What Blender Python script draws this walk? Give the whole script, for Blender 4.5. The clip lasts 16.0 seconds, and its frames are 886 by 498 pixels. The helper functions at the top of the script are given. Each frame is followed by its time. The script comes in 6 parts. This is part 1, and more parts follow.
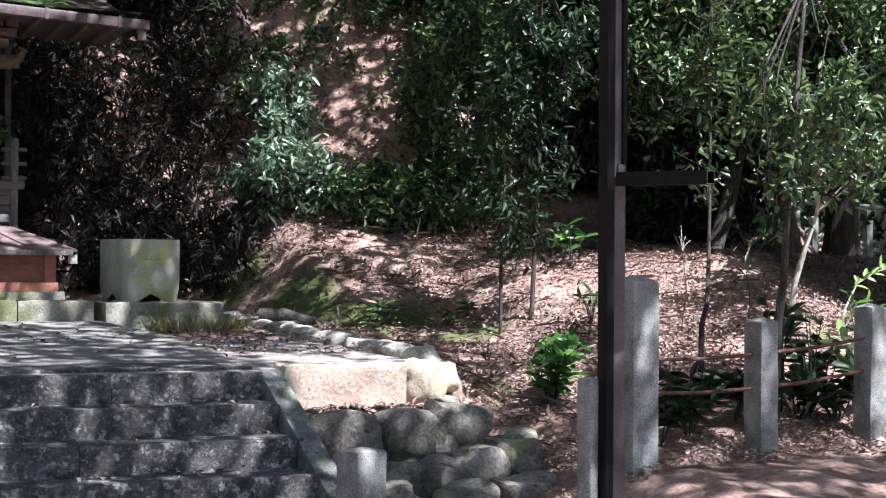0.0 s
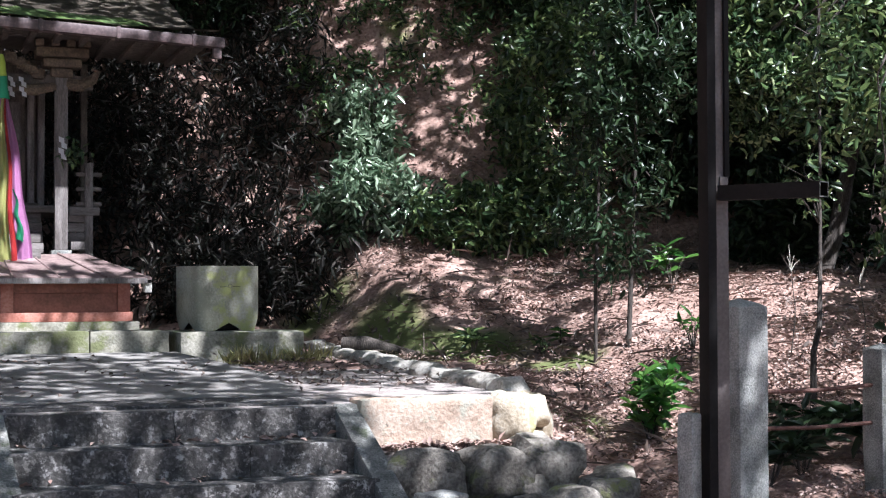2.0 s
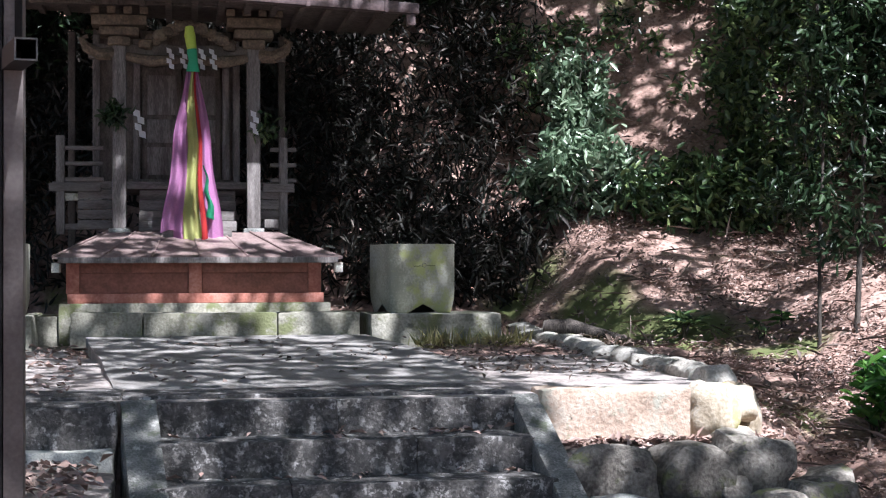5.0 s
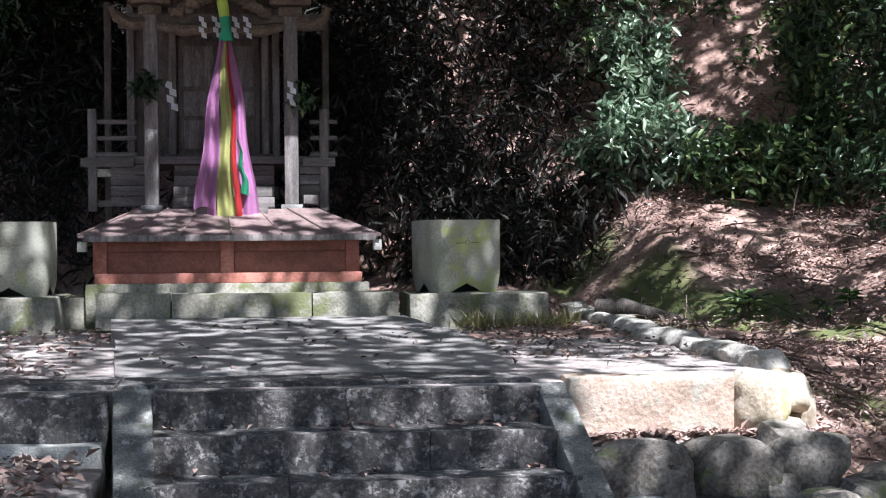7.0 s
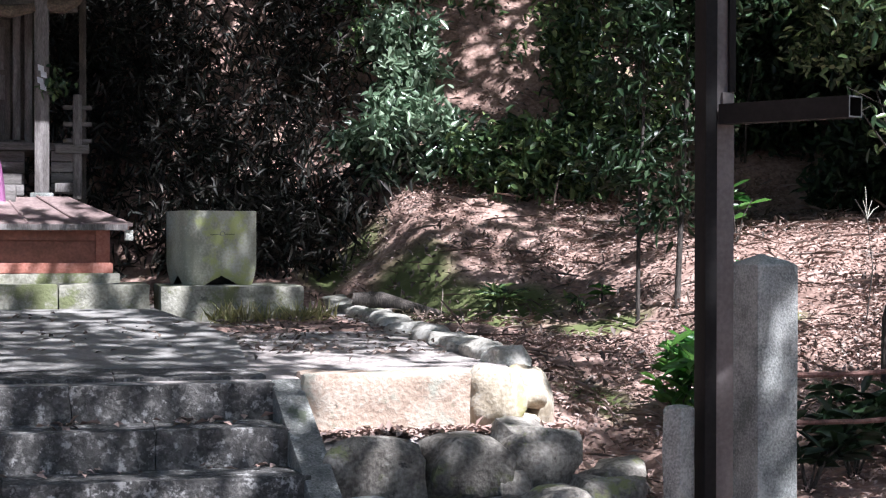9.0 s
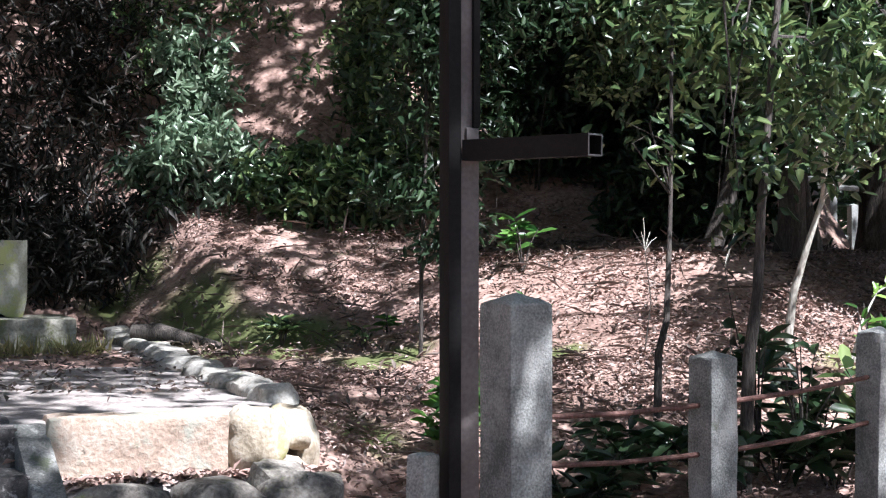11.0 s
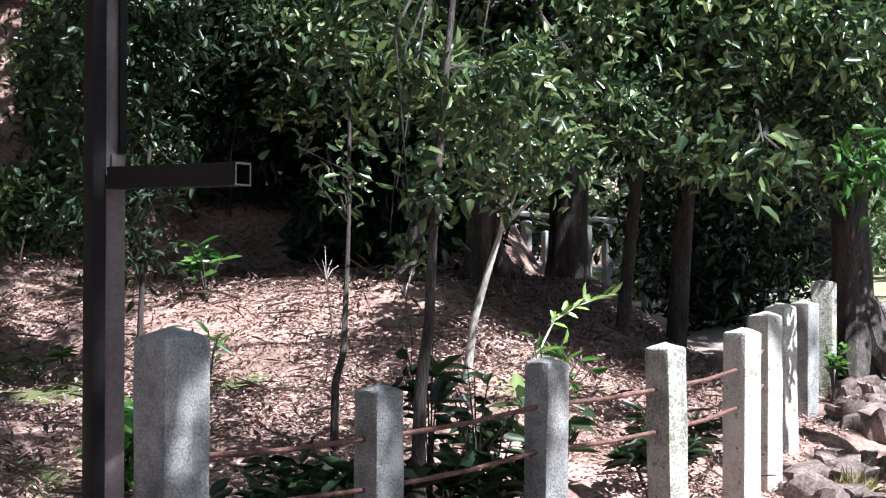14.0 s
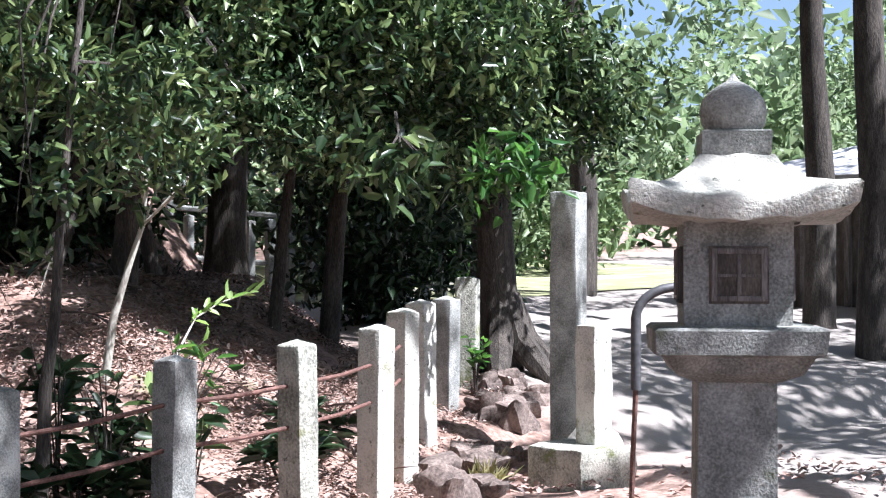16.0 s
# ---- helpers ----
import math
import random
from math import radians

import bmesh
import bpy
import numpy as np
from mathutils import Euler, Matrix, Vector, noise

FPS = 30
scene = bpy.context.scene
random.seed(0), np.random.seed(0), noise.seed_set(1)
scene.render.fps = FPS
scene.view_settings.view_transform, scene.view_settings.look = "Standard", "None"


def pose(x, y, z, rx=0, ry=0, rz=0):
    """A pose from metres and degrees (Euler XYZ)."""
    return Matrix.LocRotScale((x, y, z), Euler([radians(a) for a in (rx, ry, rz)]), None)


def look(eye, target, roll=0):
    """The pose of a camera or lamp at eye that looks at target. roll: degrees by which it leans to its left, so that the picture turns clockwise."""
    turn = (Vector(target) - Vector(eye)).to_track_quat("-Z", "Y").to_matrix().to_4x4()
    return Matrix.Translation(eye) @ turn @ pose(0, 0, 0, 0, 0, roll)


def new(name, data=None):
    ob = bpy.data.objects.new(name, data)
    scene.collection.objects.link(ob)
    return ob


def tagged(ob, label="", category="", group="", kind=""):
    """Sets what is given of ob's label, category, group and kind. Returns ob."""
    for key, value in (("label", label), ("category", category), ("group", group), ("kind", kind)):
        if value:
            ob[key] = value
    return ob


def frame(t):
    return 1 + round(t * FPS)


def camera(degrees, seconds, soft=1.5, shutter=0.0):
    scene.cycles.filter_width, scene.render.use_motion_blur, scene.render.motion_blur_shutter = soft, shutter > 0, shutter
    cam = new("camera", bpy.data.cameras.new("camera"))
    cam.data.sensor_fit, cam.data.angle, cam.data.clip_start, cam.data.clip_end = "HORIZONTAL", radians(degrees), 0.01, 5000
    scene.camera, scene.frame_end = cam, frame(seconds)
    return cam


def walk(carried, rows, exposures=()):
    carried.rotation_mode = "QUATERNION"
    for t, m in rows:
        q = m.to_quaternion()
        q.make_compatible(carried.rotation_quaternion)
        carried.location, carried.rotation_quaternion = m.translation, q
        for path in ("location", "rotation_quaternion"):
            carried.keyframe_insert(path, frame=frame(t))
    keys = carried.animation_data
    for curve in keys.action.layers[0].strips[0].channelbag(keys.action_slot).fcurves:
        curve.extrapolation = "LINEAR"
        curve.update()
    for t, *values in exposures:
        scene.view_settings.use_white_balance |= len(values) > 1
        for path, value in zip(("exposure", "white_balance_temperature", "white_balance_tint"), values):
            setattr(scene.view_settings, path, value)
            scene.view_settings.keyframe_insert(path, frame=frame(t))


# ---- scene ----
cam = camera(32.0, 16.0, 1.2)
PATH = [
    (0, (-2.644, -9.286, 0.664), (-1.875, -7.439, 0.686), 0.4),
    (0.5, (-2.577, -9.121, 0.657), (-1.824, -7.269, 0.686), 0.3),
    (1, (-2.498, -8.964, 0.651), (-1.771, -7.101, 0.688), 0.2),
    (1.5, (-2.419, -8.818, 0.653), (-1.726, -6.942, 0.699), 0.1),
    (2, (-2.296, -8.659, 0.671), (-1.649, -6.767, 0.724), -0.2),
    (2.5, (-2.185, -8.534, 0.664), (-1.59, -6.626, 0.728), -0.1),
    (3, (-2.08, -8.413, 0.655), (-1.538, -6.489, 0.73), -0.2),
    (3.5, (-1.976, -8.292, 0.648), (-1.487, -6.353, 0.719), -0.2),
    (4, (-1.875, -8.189, 0.65), (-1.441, -6.237, 0.697), -0.4),
    (4.5, (-1.8, -8.064, 0.654), (-1.415, -6.102, 0.685), -0.2),
    (5, (-1.73, -7.94, 0.655), (-1.392, -5.969, 0.685), -0.2),
    (5.2, (-1.686, -7.875, 0.656), (-1.369, -5.901, 0.685), -0.2),
    (7.3, (-1.197, -7.335, 0.669), (-0.981, -5.347, 0.664), -0.5),
    (7.5, (-1.157, -7.336, 0.669), (-0.914, -5.351, 0.662), -0.5),
    (8, (-1.075, -7.334, 0.679), (-0.755, -5.36, 0.665), -0.3),
    (8.5, (-1.057, -7.306, 0.671), (-0.646, -5.349, 0.66), 0.1),
    (9, (-0.942, -7.253, 0.686), (-0.467, -5.31, 0.671), 0.1),
    (9.2, (-0.912, -7.236, 0.676), (-0.41, -5.3, 0.663), 0.2),
    (11.3, (-0.502, -7.071, 0.773), (0.212, -5.203, 0.791), 0.0),
    (11.5, (-0.466, -7.053, 0.777), (0.267, -5.193, 0.804), 0.0),
    (12, (-0.401, -7.023, 0.786), (0.383, -5.184, 0.828), -0.1),
    (12.5, (-0.379, -7.018, 0.792), (0.464, -5.205, 0.836), -0.2),
    (13, (-0.356, -7.004, 0.798), (0.545, -5.219, 0.84), -0.1),
    (13.5, (-0.332, -6.999, 0.801), (0.626, -5.244, 0.841), 0.0),
    (14, (-0.29, -7.023, 0.795), (0.726, -5.301, 0.835), -0.0),
    (14.5, (-0.253, -7.073, 0.799), (0.831, -5.393, 0.837), 0.1),
    (15, (-0.217, -7.159, 0.823), (0.943, -5.53, 0.856), 0.2),
    (15.5, (-0.172, -7.229, 0.82), (1.072, -5.664, 0.852), -0.0),
    (16, (-0.141, -7.241, 0.822), (1.203, -5.761, 0.853), 0.1),
]
walk(cam, [(t, look(eye, target, roll)) for t, eye, target, roll in PATH])

# ---- light ----
SUN_EL, SUN_AZ = radians(57), math.atan2(0.40, -0.92)
world = bpy.data.worlds.new("sky")
scene.world = world
world.use_nodes = True
_wn = world.node_tree
_sky = _wn.nodes.new("ShaderNodeTexSky")
_sky.sky_type, _sky.sun_disc = "NISHITA", False
_sky.dust_density, _sky.ozone_density = 2.0, 1.0
_sky.sun_elevation, _sky.sun_rotation = SUN_EL, SUN_AZ
_wn.links.new(_sky.outputs[0], _wn.nodes["Background"].inputs[0])
_wn.nodes["Background"].inputs[1].default_value = 0.055
sun = new("sun", bpy.data.lights.new("sun", "SUN"))
sun.data.energy, sun.data.angle, sun.data.color = 5.0, radians(0.6), (1.0, 0.95, 0.88)
_to = Vector((math.sin(SUN_AZ) * math.cos(SUN_EL), math.cos(SUN_AZ) * math.cos(SUN_EL), math.sin(SUN_EL)))
sun.matrix_world = look(_to * 40, (0, 0, 0))
scene.view_settings.exposure = 1.72
scene.view_settings.use_white_balance = True
scene.view_settings.white_balance_temperature, scene.view_settings.white_balance_tint = 5600, 14


# ---- materials ----
def mat(name, cols, rough=0.8, scale=8.0, bump=0.3, fine=60.0, metal=0.0, rnd=0.0, spots=None, spec=0.5, stretch=(1, 1, 1)):
    """Base colour from two scales of noise through a ramp; spots: (colour, scale, threshold) of stains or moss."""
    m = bpy.data.materials.new(name)
    m.use_nodes = True
    nt = m.node_tree
    b = nt.nodes["Principled BSDF"]
    b.inputs["Roughness"].default_value, b.inputs["Metallic"].default_value = rough, metal
    b.inputs["Specular IOR Level"].default_value = spec
    tc = nt.nodes.new("ShaderNodeTexCoord")
    mp = nt.nodes.new("ShaderNodeMapping")
    mp.inputs["Scale"].default_value = stretch
    nt.links.new(tc.outputs["Object"], mp.inputs[0])
    oi = nt.nodes.new("ShaderNodeObjectInfo")
    add = nt.nodes.new("ShaderNodeVectorMath")
    add.operation = "MULTIPLY_ADD"
    comb = nt.nodes.new("ShaderNodeCombineXYZ")
    for k in range(3):
        nt.links.new(oi.outputs["Random"], comb.inputs[k])
    nt.links.new(comb.outputs[0], add.inputs[0])
    add.inputs[1].default_value = (7, 11, 13)
    nt.links.new(mp.outputs[0], add.inputs[2])
    n1 = nt.nodes.new("ShaderNodeTexNoise")
    n1.inputs["Scale"].default_value, n1.inputs["Detail"].default_value, n1.inputs["Roughness"].default_value = scale, 6, 0.65
    n2 = nt.nodes.new("ShaderNodeTexNoise")
    n2.inputs["Scale"].default_value, n2.inputs["Detail"].default_value = fine, 4
    for n in (n1, n2):
        nt.links.new(add.outputs[0], n.inputs["Vector"])
    mixf = nt.nodes.new("ShaderNodeMix")
    mixf.inputs[0].default_value = 0.4
    nt.links.new(n1.outputs[0], mixf.inputs[2])
    nt.links.new(n2.outputs[0], mixf.inputs[3])
    ramp = nt.nodes.new("ShaderNodeValToRGB")
    el = ramp.color_ramp.elements
    el[0].position, el[1].position = 0.40, 0.61
    el[0].color, el[1].color = (*cols[0], 1), (*cols[-1], 1)
    for i, c in enumerate(cols[1:-1]):
        e = el.new(0.40 + 0.21 * (i + 1) / (len(cols) - 1))
        e.color = (*c, 1)
    nt.links.new(mixf.outputs[0], ramp.inputs[0])
    out = ramp.outputs[0]
    for col, sc, th in spots or ():
        n3 = nt.nodes.new("ShaderNodeTexNoise")
        n3.inputs["Scale"].default_value, n3.inputs["Detail"].default_value, n3.inputs["Roughness"].default_value = sc, 8, 0.7
        nt.links.new(add.outputs[0], n3.inputs["Vector"])
        r3 = nt.nodes.new("ShaderNodeValToRGB")
        r3.color_ramp.elements[0].position, r3.color_ramp.elements[1].position = th, th + 0.07
        nt.links.new(n3.outputs[0], r3.inputs[0])
        mx = nt.nodes.new("ShaderNodeMix")
        mx.data_type = "RGBA"
        nt.links.new(r3.outputs[0], mx.inputs[0])
        nt.links.new(out, mx.inputs[6])
        mx.inputs[7].default_value = (*col, 1)
        out = mx.outputs[2]
    if rnd:
        hs = nt.nodes.new("ShaderNodeHueSaturation")
        mr = nt.nodes.new("ShaderNodeMapRange")
        mr.inputs[3].default_value, mr.inputs[4].default_value = 1 - rnd, 1 + rnd
        nt.links.new(oi.outputs["Random"], mr.inputs[0])
        nt.links.new(mr.outputs[0], hs.inputs["Value"])
        nt.links.new(out, hs.inputs["Color"])
        out = hs.outputs[0]
    nt.links.new(out, b.inputs["Base Color"])
    if bump:
        bp = nt.nodes.new("ShaderNodeBump")
        bp.inputs["Strength"].default_value, bp.inputs["Distance"].default_value = bump, 0.02
        nt.links.new(mixf.outputs[0], bp.inputs["Height"])
        nt.links.new(bp.outputs[0], b.inputs["Normal"])
    return m


def leaf_mat(name, cols, rough=0.35, trans=0.3, spec=0.5):
    """Leaves: each island takes its own colour from a ramp; light passes through in part."""
    m = bpy.data.materials.new(name)
    m.use_nodes = True
    nt = m.node_tree
    b = nt.nodes["Principled BSDF"]
    b.inputs["Roughness"].default_value = rough
    b.inputs["Specular IOR Level"].default_value = spec
    g = nt.nodes.new("ShaderNodeNewGeometry")
    ramp = nt.nodes.new("ShaderNodeValToRGB")
    el = ramp.color_ramp.elements
    el[0].color, el[1].color = (*cols[0], 1), (*cols[-1], 1)
    for i, c in enumerate(cols[1:-1]):
        e = el.new((i + 1) / (len(cols) - 1))
        e.color = (*c, 1)
    nt.links.new(g.outputs["Random Per Island"], ramp.inputs[0])
    nt.links.new(ramp.outputs[0], b.inputs["Base Color"])
    if trans:
        tr = nt.nodes.new("ShaderNodeBsdfTranslucent")
        hs = nt.nodes.new("ShaderNodeHueSaturation")
        hs.inputs["Value"].default_value, hs.inputs["Saturation"].default_value = 1.6, 1.05
        nt.links.new(ramp.outputs[0], hs.inputs["Color"])
        nt.links.new(hs.outputs[0], tr.inputs[0])
        mix = nt.nodes.new("ShaderNodeMixShader")
        mix.inputs[0].default_value = trans
        nt.links.new(b.outputs[0], mix.inputs[1])
        nt.links.new(tr.outputs[0], mix.inputs[2])
        nt.links.new(mix.outputs[0], nt.nodes["Material Output"].inputs[0])
    return m


M = {}
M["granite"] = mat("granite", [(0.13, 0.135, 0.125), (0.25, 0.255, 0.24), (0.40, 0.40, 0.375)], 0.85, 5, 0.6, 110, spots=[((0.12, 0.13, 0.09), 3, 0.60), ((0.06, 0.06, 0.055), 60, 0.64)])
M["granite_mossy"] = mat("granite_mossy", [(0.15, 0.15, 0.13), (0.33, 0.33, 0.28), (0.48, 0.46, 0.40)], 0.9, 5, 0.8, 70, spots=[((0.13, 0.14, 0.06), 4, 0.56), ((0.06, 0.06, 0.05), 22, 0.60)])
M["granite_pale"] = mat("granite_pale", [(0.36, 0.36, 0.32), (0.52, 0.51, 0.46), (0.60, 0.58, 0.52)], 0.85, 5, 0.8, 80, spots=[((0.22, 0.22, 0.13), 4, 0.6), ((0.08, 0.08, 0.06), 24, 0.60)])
M["step_stone"] = mat("step_stone", [(0.035, 0.033, 0.031), (0.065, 0.061, 0.058), (0.11, 0.103, 0.097)], 0.9, 9, 0.9, 55, spots=[((0.17, 0.16, 0.15), 26, 0.53), ((0.36, 0.345, 0.33), 15, 0.555), ((0.04, 0.038, 0.036), 8, 0.58)])
M["curb_stone"] = mat("curb_stone", [(0.10, 0.102, 0.094), (0.175, 0.175, 0.16), (0.27, 0.265, 0.245)], 0.9, 9, 1.0, 90, spots=[((0.40, 0.395, 0.365), 11, 0.58), ((0.10, 0.11, 0.075), 5, 0.57), ((0.06, 0.06, 0.052), 30, 0.6)])
M["plaster"] = mat("retaining_concrete", [(0.23, 0.17, 0.125), (0.34, 0.255, 0.195), (0.41, 0.35, 0.285)], 0.92, 2.2, 1.0, 45, spots=[((0.30, 0.29, 0.235), 2.6, 0.52), ((0.22, 0.22, 0.15), 7, 0.60), ((0.10, 0.088, 0.07), 20, 0.63)])
M["boulder"] = mat("boulder", [(0.08, 0.07, 0.06), (0.17, 0.153, 0.13), (0.28, 0.26, 0.225)], 0.88, 6, 0.8, 50, rnd=0.25, spots=[((0.17, 0.18, 0.075), 3.5, 0.55), ((0.05, 0.047, 0.042), 14, 0.6)])
M["edging"] = mat("edging_stone", [(0.20, 0.185, 0.155), (0.33, 0.31, 0.27), (0.45, 0.43, 0.385)], 0.9, 5, 0.7, 50, rnd=0.2, spots=[((0.15, 0.16, 0.07), 3.5, 0.6), ((0.07, 0.065, 0.055), 14, 0.62)])
# ochre cap stones, paler than the boulders with sunlight put in
M["sun_stone"] = mat("sunlit_ochre_stone", [(0.27, 0.22, 0.15), (0.40, 0.34, 0.255), (0.47, 0.43, 0.36)], 0.88, 4, 0.5, 50, rnd=0.12, spots=[((0.36, 0.34, 0.14), 3, 0.6)])
M["paving"] = mat("paving", [(0.14, 0.132, 0.122), (0.205, 0.193, 0.18), (0.275, 0.26, 0.243)], 0.92, 2.5, 0.5, 60, spots=[((0.13, 0.118, 0.105), 4, 0.57), ((0.10, 0.09, 0.08), 26, 0.63)])
M["terrace"] = mat("terrace_earth", [(0.17, 0.145, 0.13), (0.29, 0.255, 0.235), (0.40, 0.36, 0.335)], 0.95, 4, 0.5, 40)
M["basin"] = mat("basin_stone", [(0.26, 0.26, 0.20), (0.37, 0.365, 0.29), (0.44, 0.43, 0.36)], 0.85, 3, 0.25, 60, spots=[((0.36, 0.38, 0.16), 2.2, 0.56), ((0.2, 0.2, 0.15), 7, 0.66)])
M["slab"] = mat("slab_concrete", [(0.15, 0.145, 0.11), (0.24, 0.23, 0.185), (0.33, 0.315, 0.265)], 0.92, 4, 0.7, 50, spots=[((0.13, 0.14, 0.065), 3, 0.52), ((0.10, 0.10, 0.08), 8, 0.62)])
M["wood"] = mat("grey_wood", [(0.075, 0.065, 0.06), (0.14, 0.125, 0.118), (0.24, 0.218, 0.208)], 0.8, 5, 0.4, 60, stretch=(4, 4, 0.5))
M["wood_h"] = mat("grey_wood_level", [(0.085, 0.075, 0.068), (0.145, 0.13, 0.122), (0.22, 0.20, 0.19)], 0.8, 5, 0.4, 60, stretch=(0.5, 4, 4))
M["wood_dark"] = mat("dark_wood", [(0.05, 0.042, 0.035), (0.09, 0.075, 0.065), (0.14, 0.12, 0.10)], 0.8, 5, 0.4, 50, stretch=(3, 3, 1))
M["wood_carved"] = mat("carved_wood", [(0.06, 0.045, 0.032), (0.115, 0.085, 0.06), (0.19, 0.145, 0.10)], 0.8, 9, 0.5, 60)
M["red"] = mat("red_paint", [(0.28, 0.095, 0.065), (0.37, 0.145, 0.105), (0.46, 0.21, 0.16)], 0.75, 5, 0.2, 50, spots=[((0.22, 0.08, 0.05), 6, 0.65)])
M["red_dark"] = mat("red_paint_worn", [(0.15, 0.06, 0.042), (0.22, 0.085, 0.06), (0.28, 0.11, 0.08)], 0.8, 5, 0.2, 50)
M["copper"] = mat("skirt_metal", [(0.13, 0.09, 0.085), (0.195, 0.14, 0.13), (0.27, 0.205, 0.19)], 0.6, 4, 0.15, 40, metal=0.1)
M["gutter"] = mat("gutter_metal", [(0.06, 0.042, 0.044), (0.095, 0.066, 0.067), (0.14, 0.10, 0.10)], 0.5, 5, 0.1, 40)
M["moss"] = mat("roof_moss", [(0.03, 0.05, 0.015), (0.07, 0.12, 0.03), (0.14, 0.20, 0.05)], 0.95, 6, 1.0, 60)
M["thatch"] = mat("roof_bark", [(0.05, 0.04, 0.03), (0.10, 0.085, 0.065), (0.16, 0.13, 0.10)], 0.95, 10, 0.8, 70)
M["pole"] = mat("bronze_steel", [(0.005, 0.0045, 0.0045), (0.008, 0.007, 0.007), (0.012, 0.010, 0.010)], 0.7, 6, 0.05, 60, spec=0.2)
M["pole_light"] = mat("lighter_steel", [(0.085, 0.07, 0.066), (0.11, 0.092, 0.087), (0.14, 0.12, 0.115)], 0.55, 6, 0.05, 60)
M["steel"] = mat("bare_steel", [(0.16, 0.155, 0.15), (0.23, 0.225, 0.22), (0.31, 0.305, 0.30)], 0.5, 10, 0.1, 60, metal=0.4)
M["rust"] = mat("rusty_rod", [(0.07, 0.035, 0.027), (0.13, 0.062, 0.048), (0.20, 0.105, 0.085)], 0.8, 20, 0.3, 90)
M["bark"] = mat("bark", [(0.022, 0.018, 0.015), (0.05, 0.041, 0.034), (0.09, 0.076, 0.065)], 0.9, 5, 0.9, 40, stretch=(3, 3, 0.6))
M["bark_pale"] = mat("pale_bark", [(0.22, 0.20, 0.17), (0.36, 0.34, 0.29), (0.46, 0.44, 0.38)], 0.85, 6, 0.4, 40, stretch=(2, 2, 0.8))
M["dark"] = mat("painted_deep_shade", [(0.012, 0.011, 0.010), (0.02, 0.018, 0.016), (0.03, 0.027, 0.024)], 0.9, 5, 0.2, 40)
M["paper"] = mat("white_paper", [(0.74, 0.74, 0.78), (0.80, 0.80, 0.83), (0.84, 0.84, 0.86)], 0.7, 8, 0.05, 60)
for _n, _c in dict(pink=(0.53, 0.24, 0.46), yellow=(0.52, 0.53, 0.19), crimson=(0.45, 0.03, 0.03), green=(0.03, 0.28, 0.14), lime=(0.42, 0.55, 0.08)).items():
    M[_n] = mat(_n + "_cloth", [tuple(v * 0.85 for v in _c), _c, tuple(min(0.9, v * 1.1) for v in _c)], 0.75, 4, 0.15, 120)
M["hose"] = mat("grey_pipe", [(0.05, 0.05, 0.055), (0.07, 0.07, 0.075), (0.10, 0.10, 0.105)], 0.5, 5, 0.05, 50)
M["roof_tile"] = mat("grey_roof", [(0.35, 0.35, 0.36), (0.45, 0.45, 0.46), (0.55, 0.55, 0.56)], 0.6, 3, 0.2, 30)
M["window_dark"] = mat("lattice_shadow", [(0.13, 0.125, 0.12), (0.19, 0.18, 0.17), (0.24, 0.23, 0.21)], 0.8, 5, 0.1, 60)
L = {}
L["broad"] = leaf_mat("broad_leaves", [(0.013, 0.027, 0.012), (0.026, 0.050, 0.021), (0.055, 0.093, 0.036), (0.09, 0.135, 0.05), (0.19, 0.24, 0.095)], 0.3, 0.24, 0.4)
# lighter than broad; its palest colours stand in for sun on the crown
L["crown"] = leaf_mat("sunlit_crown_leaves", [(0.012, 0.026, 0.014), (0.033, 0.064, 0.028), (0.085, 0.138, 0.055), (0.02, 0.042, 0.020), (0.15, 0.21, 0.09), (0.38, 0.44, 0.25)], 0.3, 0.38, 0.4)
L["bright"] = leaf_mat("bright_leaves", [(0.025, 0.08, 0.02), (0.055, 0.14, 0.03), (0.12, 0.24, 0.05)], 0.35, 0.4)
L["shoot"] = leaf_mat("young_leaves", [(0.16, 0.30, 0.06), (0.28, 0.42, 0.12), (0.36, 0.50, 0.2)], 0.35, 0.4)
# darker copy of the broad leaves, with shade put into the colour
L["dark"] = leaf_mat("shade_dark_leaves", [(0.010, 0.022, 0.010), (0.019, 0.038, 0.016), (0.036, 0.062, 0.026)], 0.38, 0.13, 0.35)
# bluish-white tones imitate sun glints on these shrubs
L["pale"] = leaf_mat("glint_pale_leaves", [(0.05, 0.085, 0.05), (0.13, 0.19, 0.115), (0.30, 0.37, 0.26)], 0.27, 0.3, 0.7)
# pale last colour of bamboo_grass_leaves stands in for light glints
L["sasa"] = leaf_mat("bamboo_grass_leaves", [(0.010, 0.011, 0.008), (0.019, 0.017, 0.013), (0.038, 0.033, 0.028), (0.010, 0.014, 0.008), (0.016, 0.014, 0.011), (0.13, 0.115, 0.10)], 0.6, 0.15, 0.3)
L["litter_dark"] = leaf_mat("dry_brown_leaves", [(0.05, 0.035, 0.027), (0.11, 0.08, 0.062), (0.20, 0.15, 0.125), (0.08, 0.055, 0.043)], 0.6, 0.0)
L["litter"] = leaf_mat("fallen_leaves", [(0.13, 0.082, 0.064), (0.26, 0.17, 0.14), (0.38, 0.275, 0.235), (0.20, 0.13, 0.105), (0.45, 0.36, 0.32)], 0.6, 0.0)
L["twig"] = leaf_mat("dry_twigs", [(0.10, 0.075, 0.06), (0.2, 0.155, 0.13), (0.33, 0.27, 0.24)], 0.7, 0.0)
M["lawn"] = mat("lawn_grass", [(0.16, 0.17, 0.085), (0.25, 0.255, 0.13), (0.34, 0.335, 0.19)], 0.95, 3, 0.6, 30)
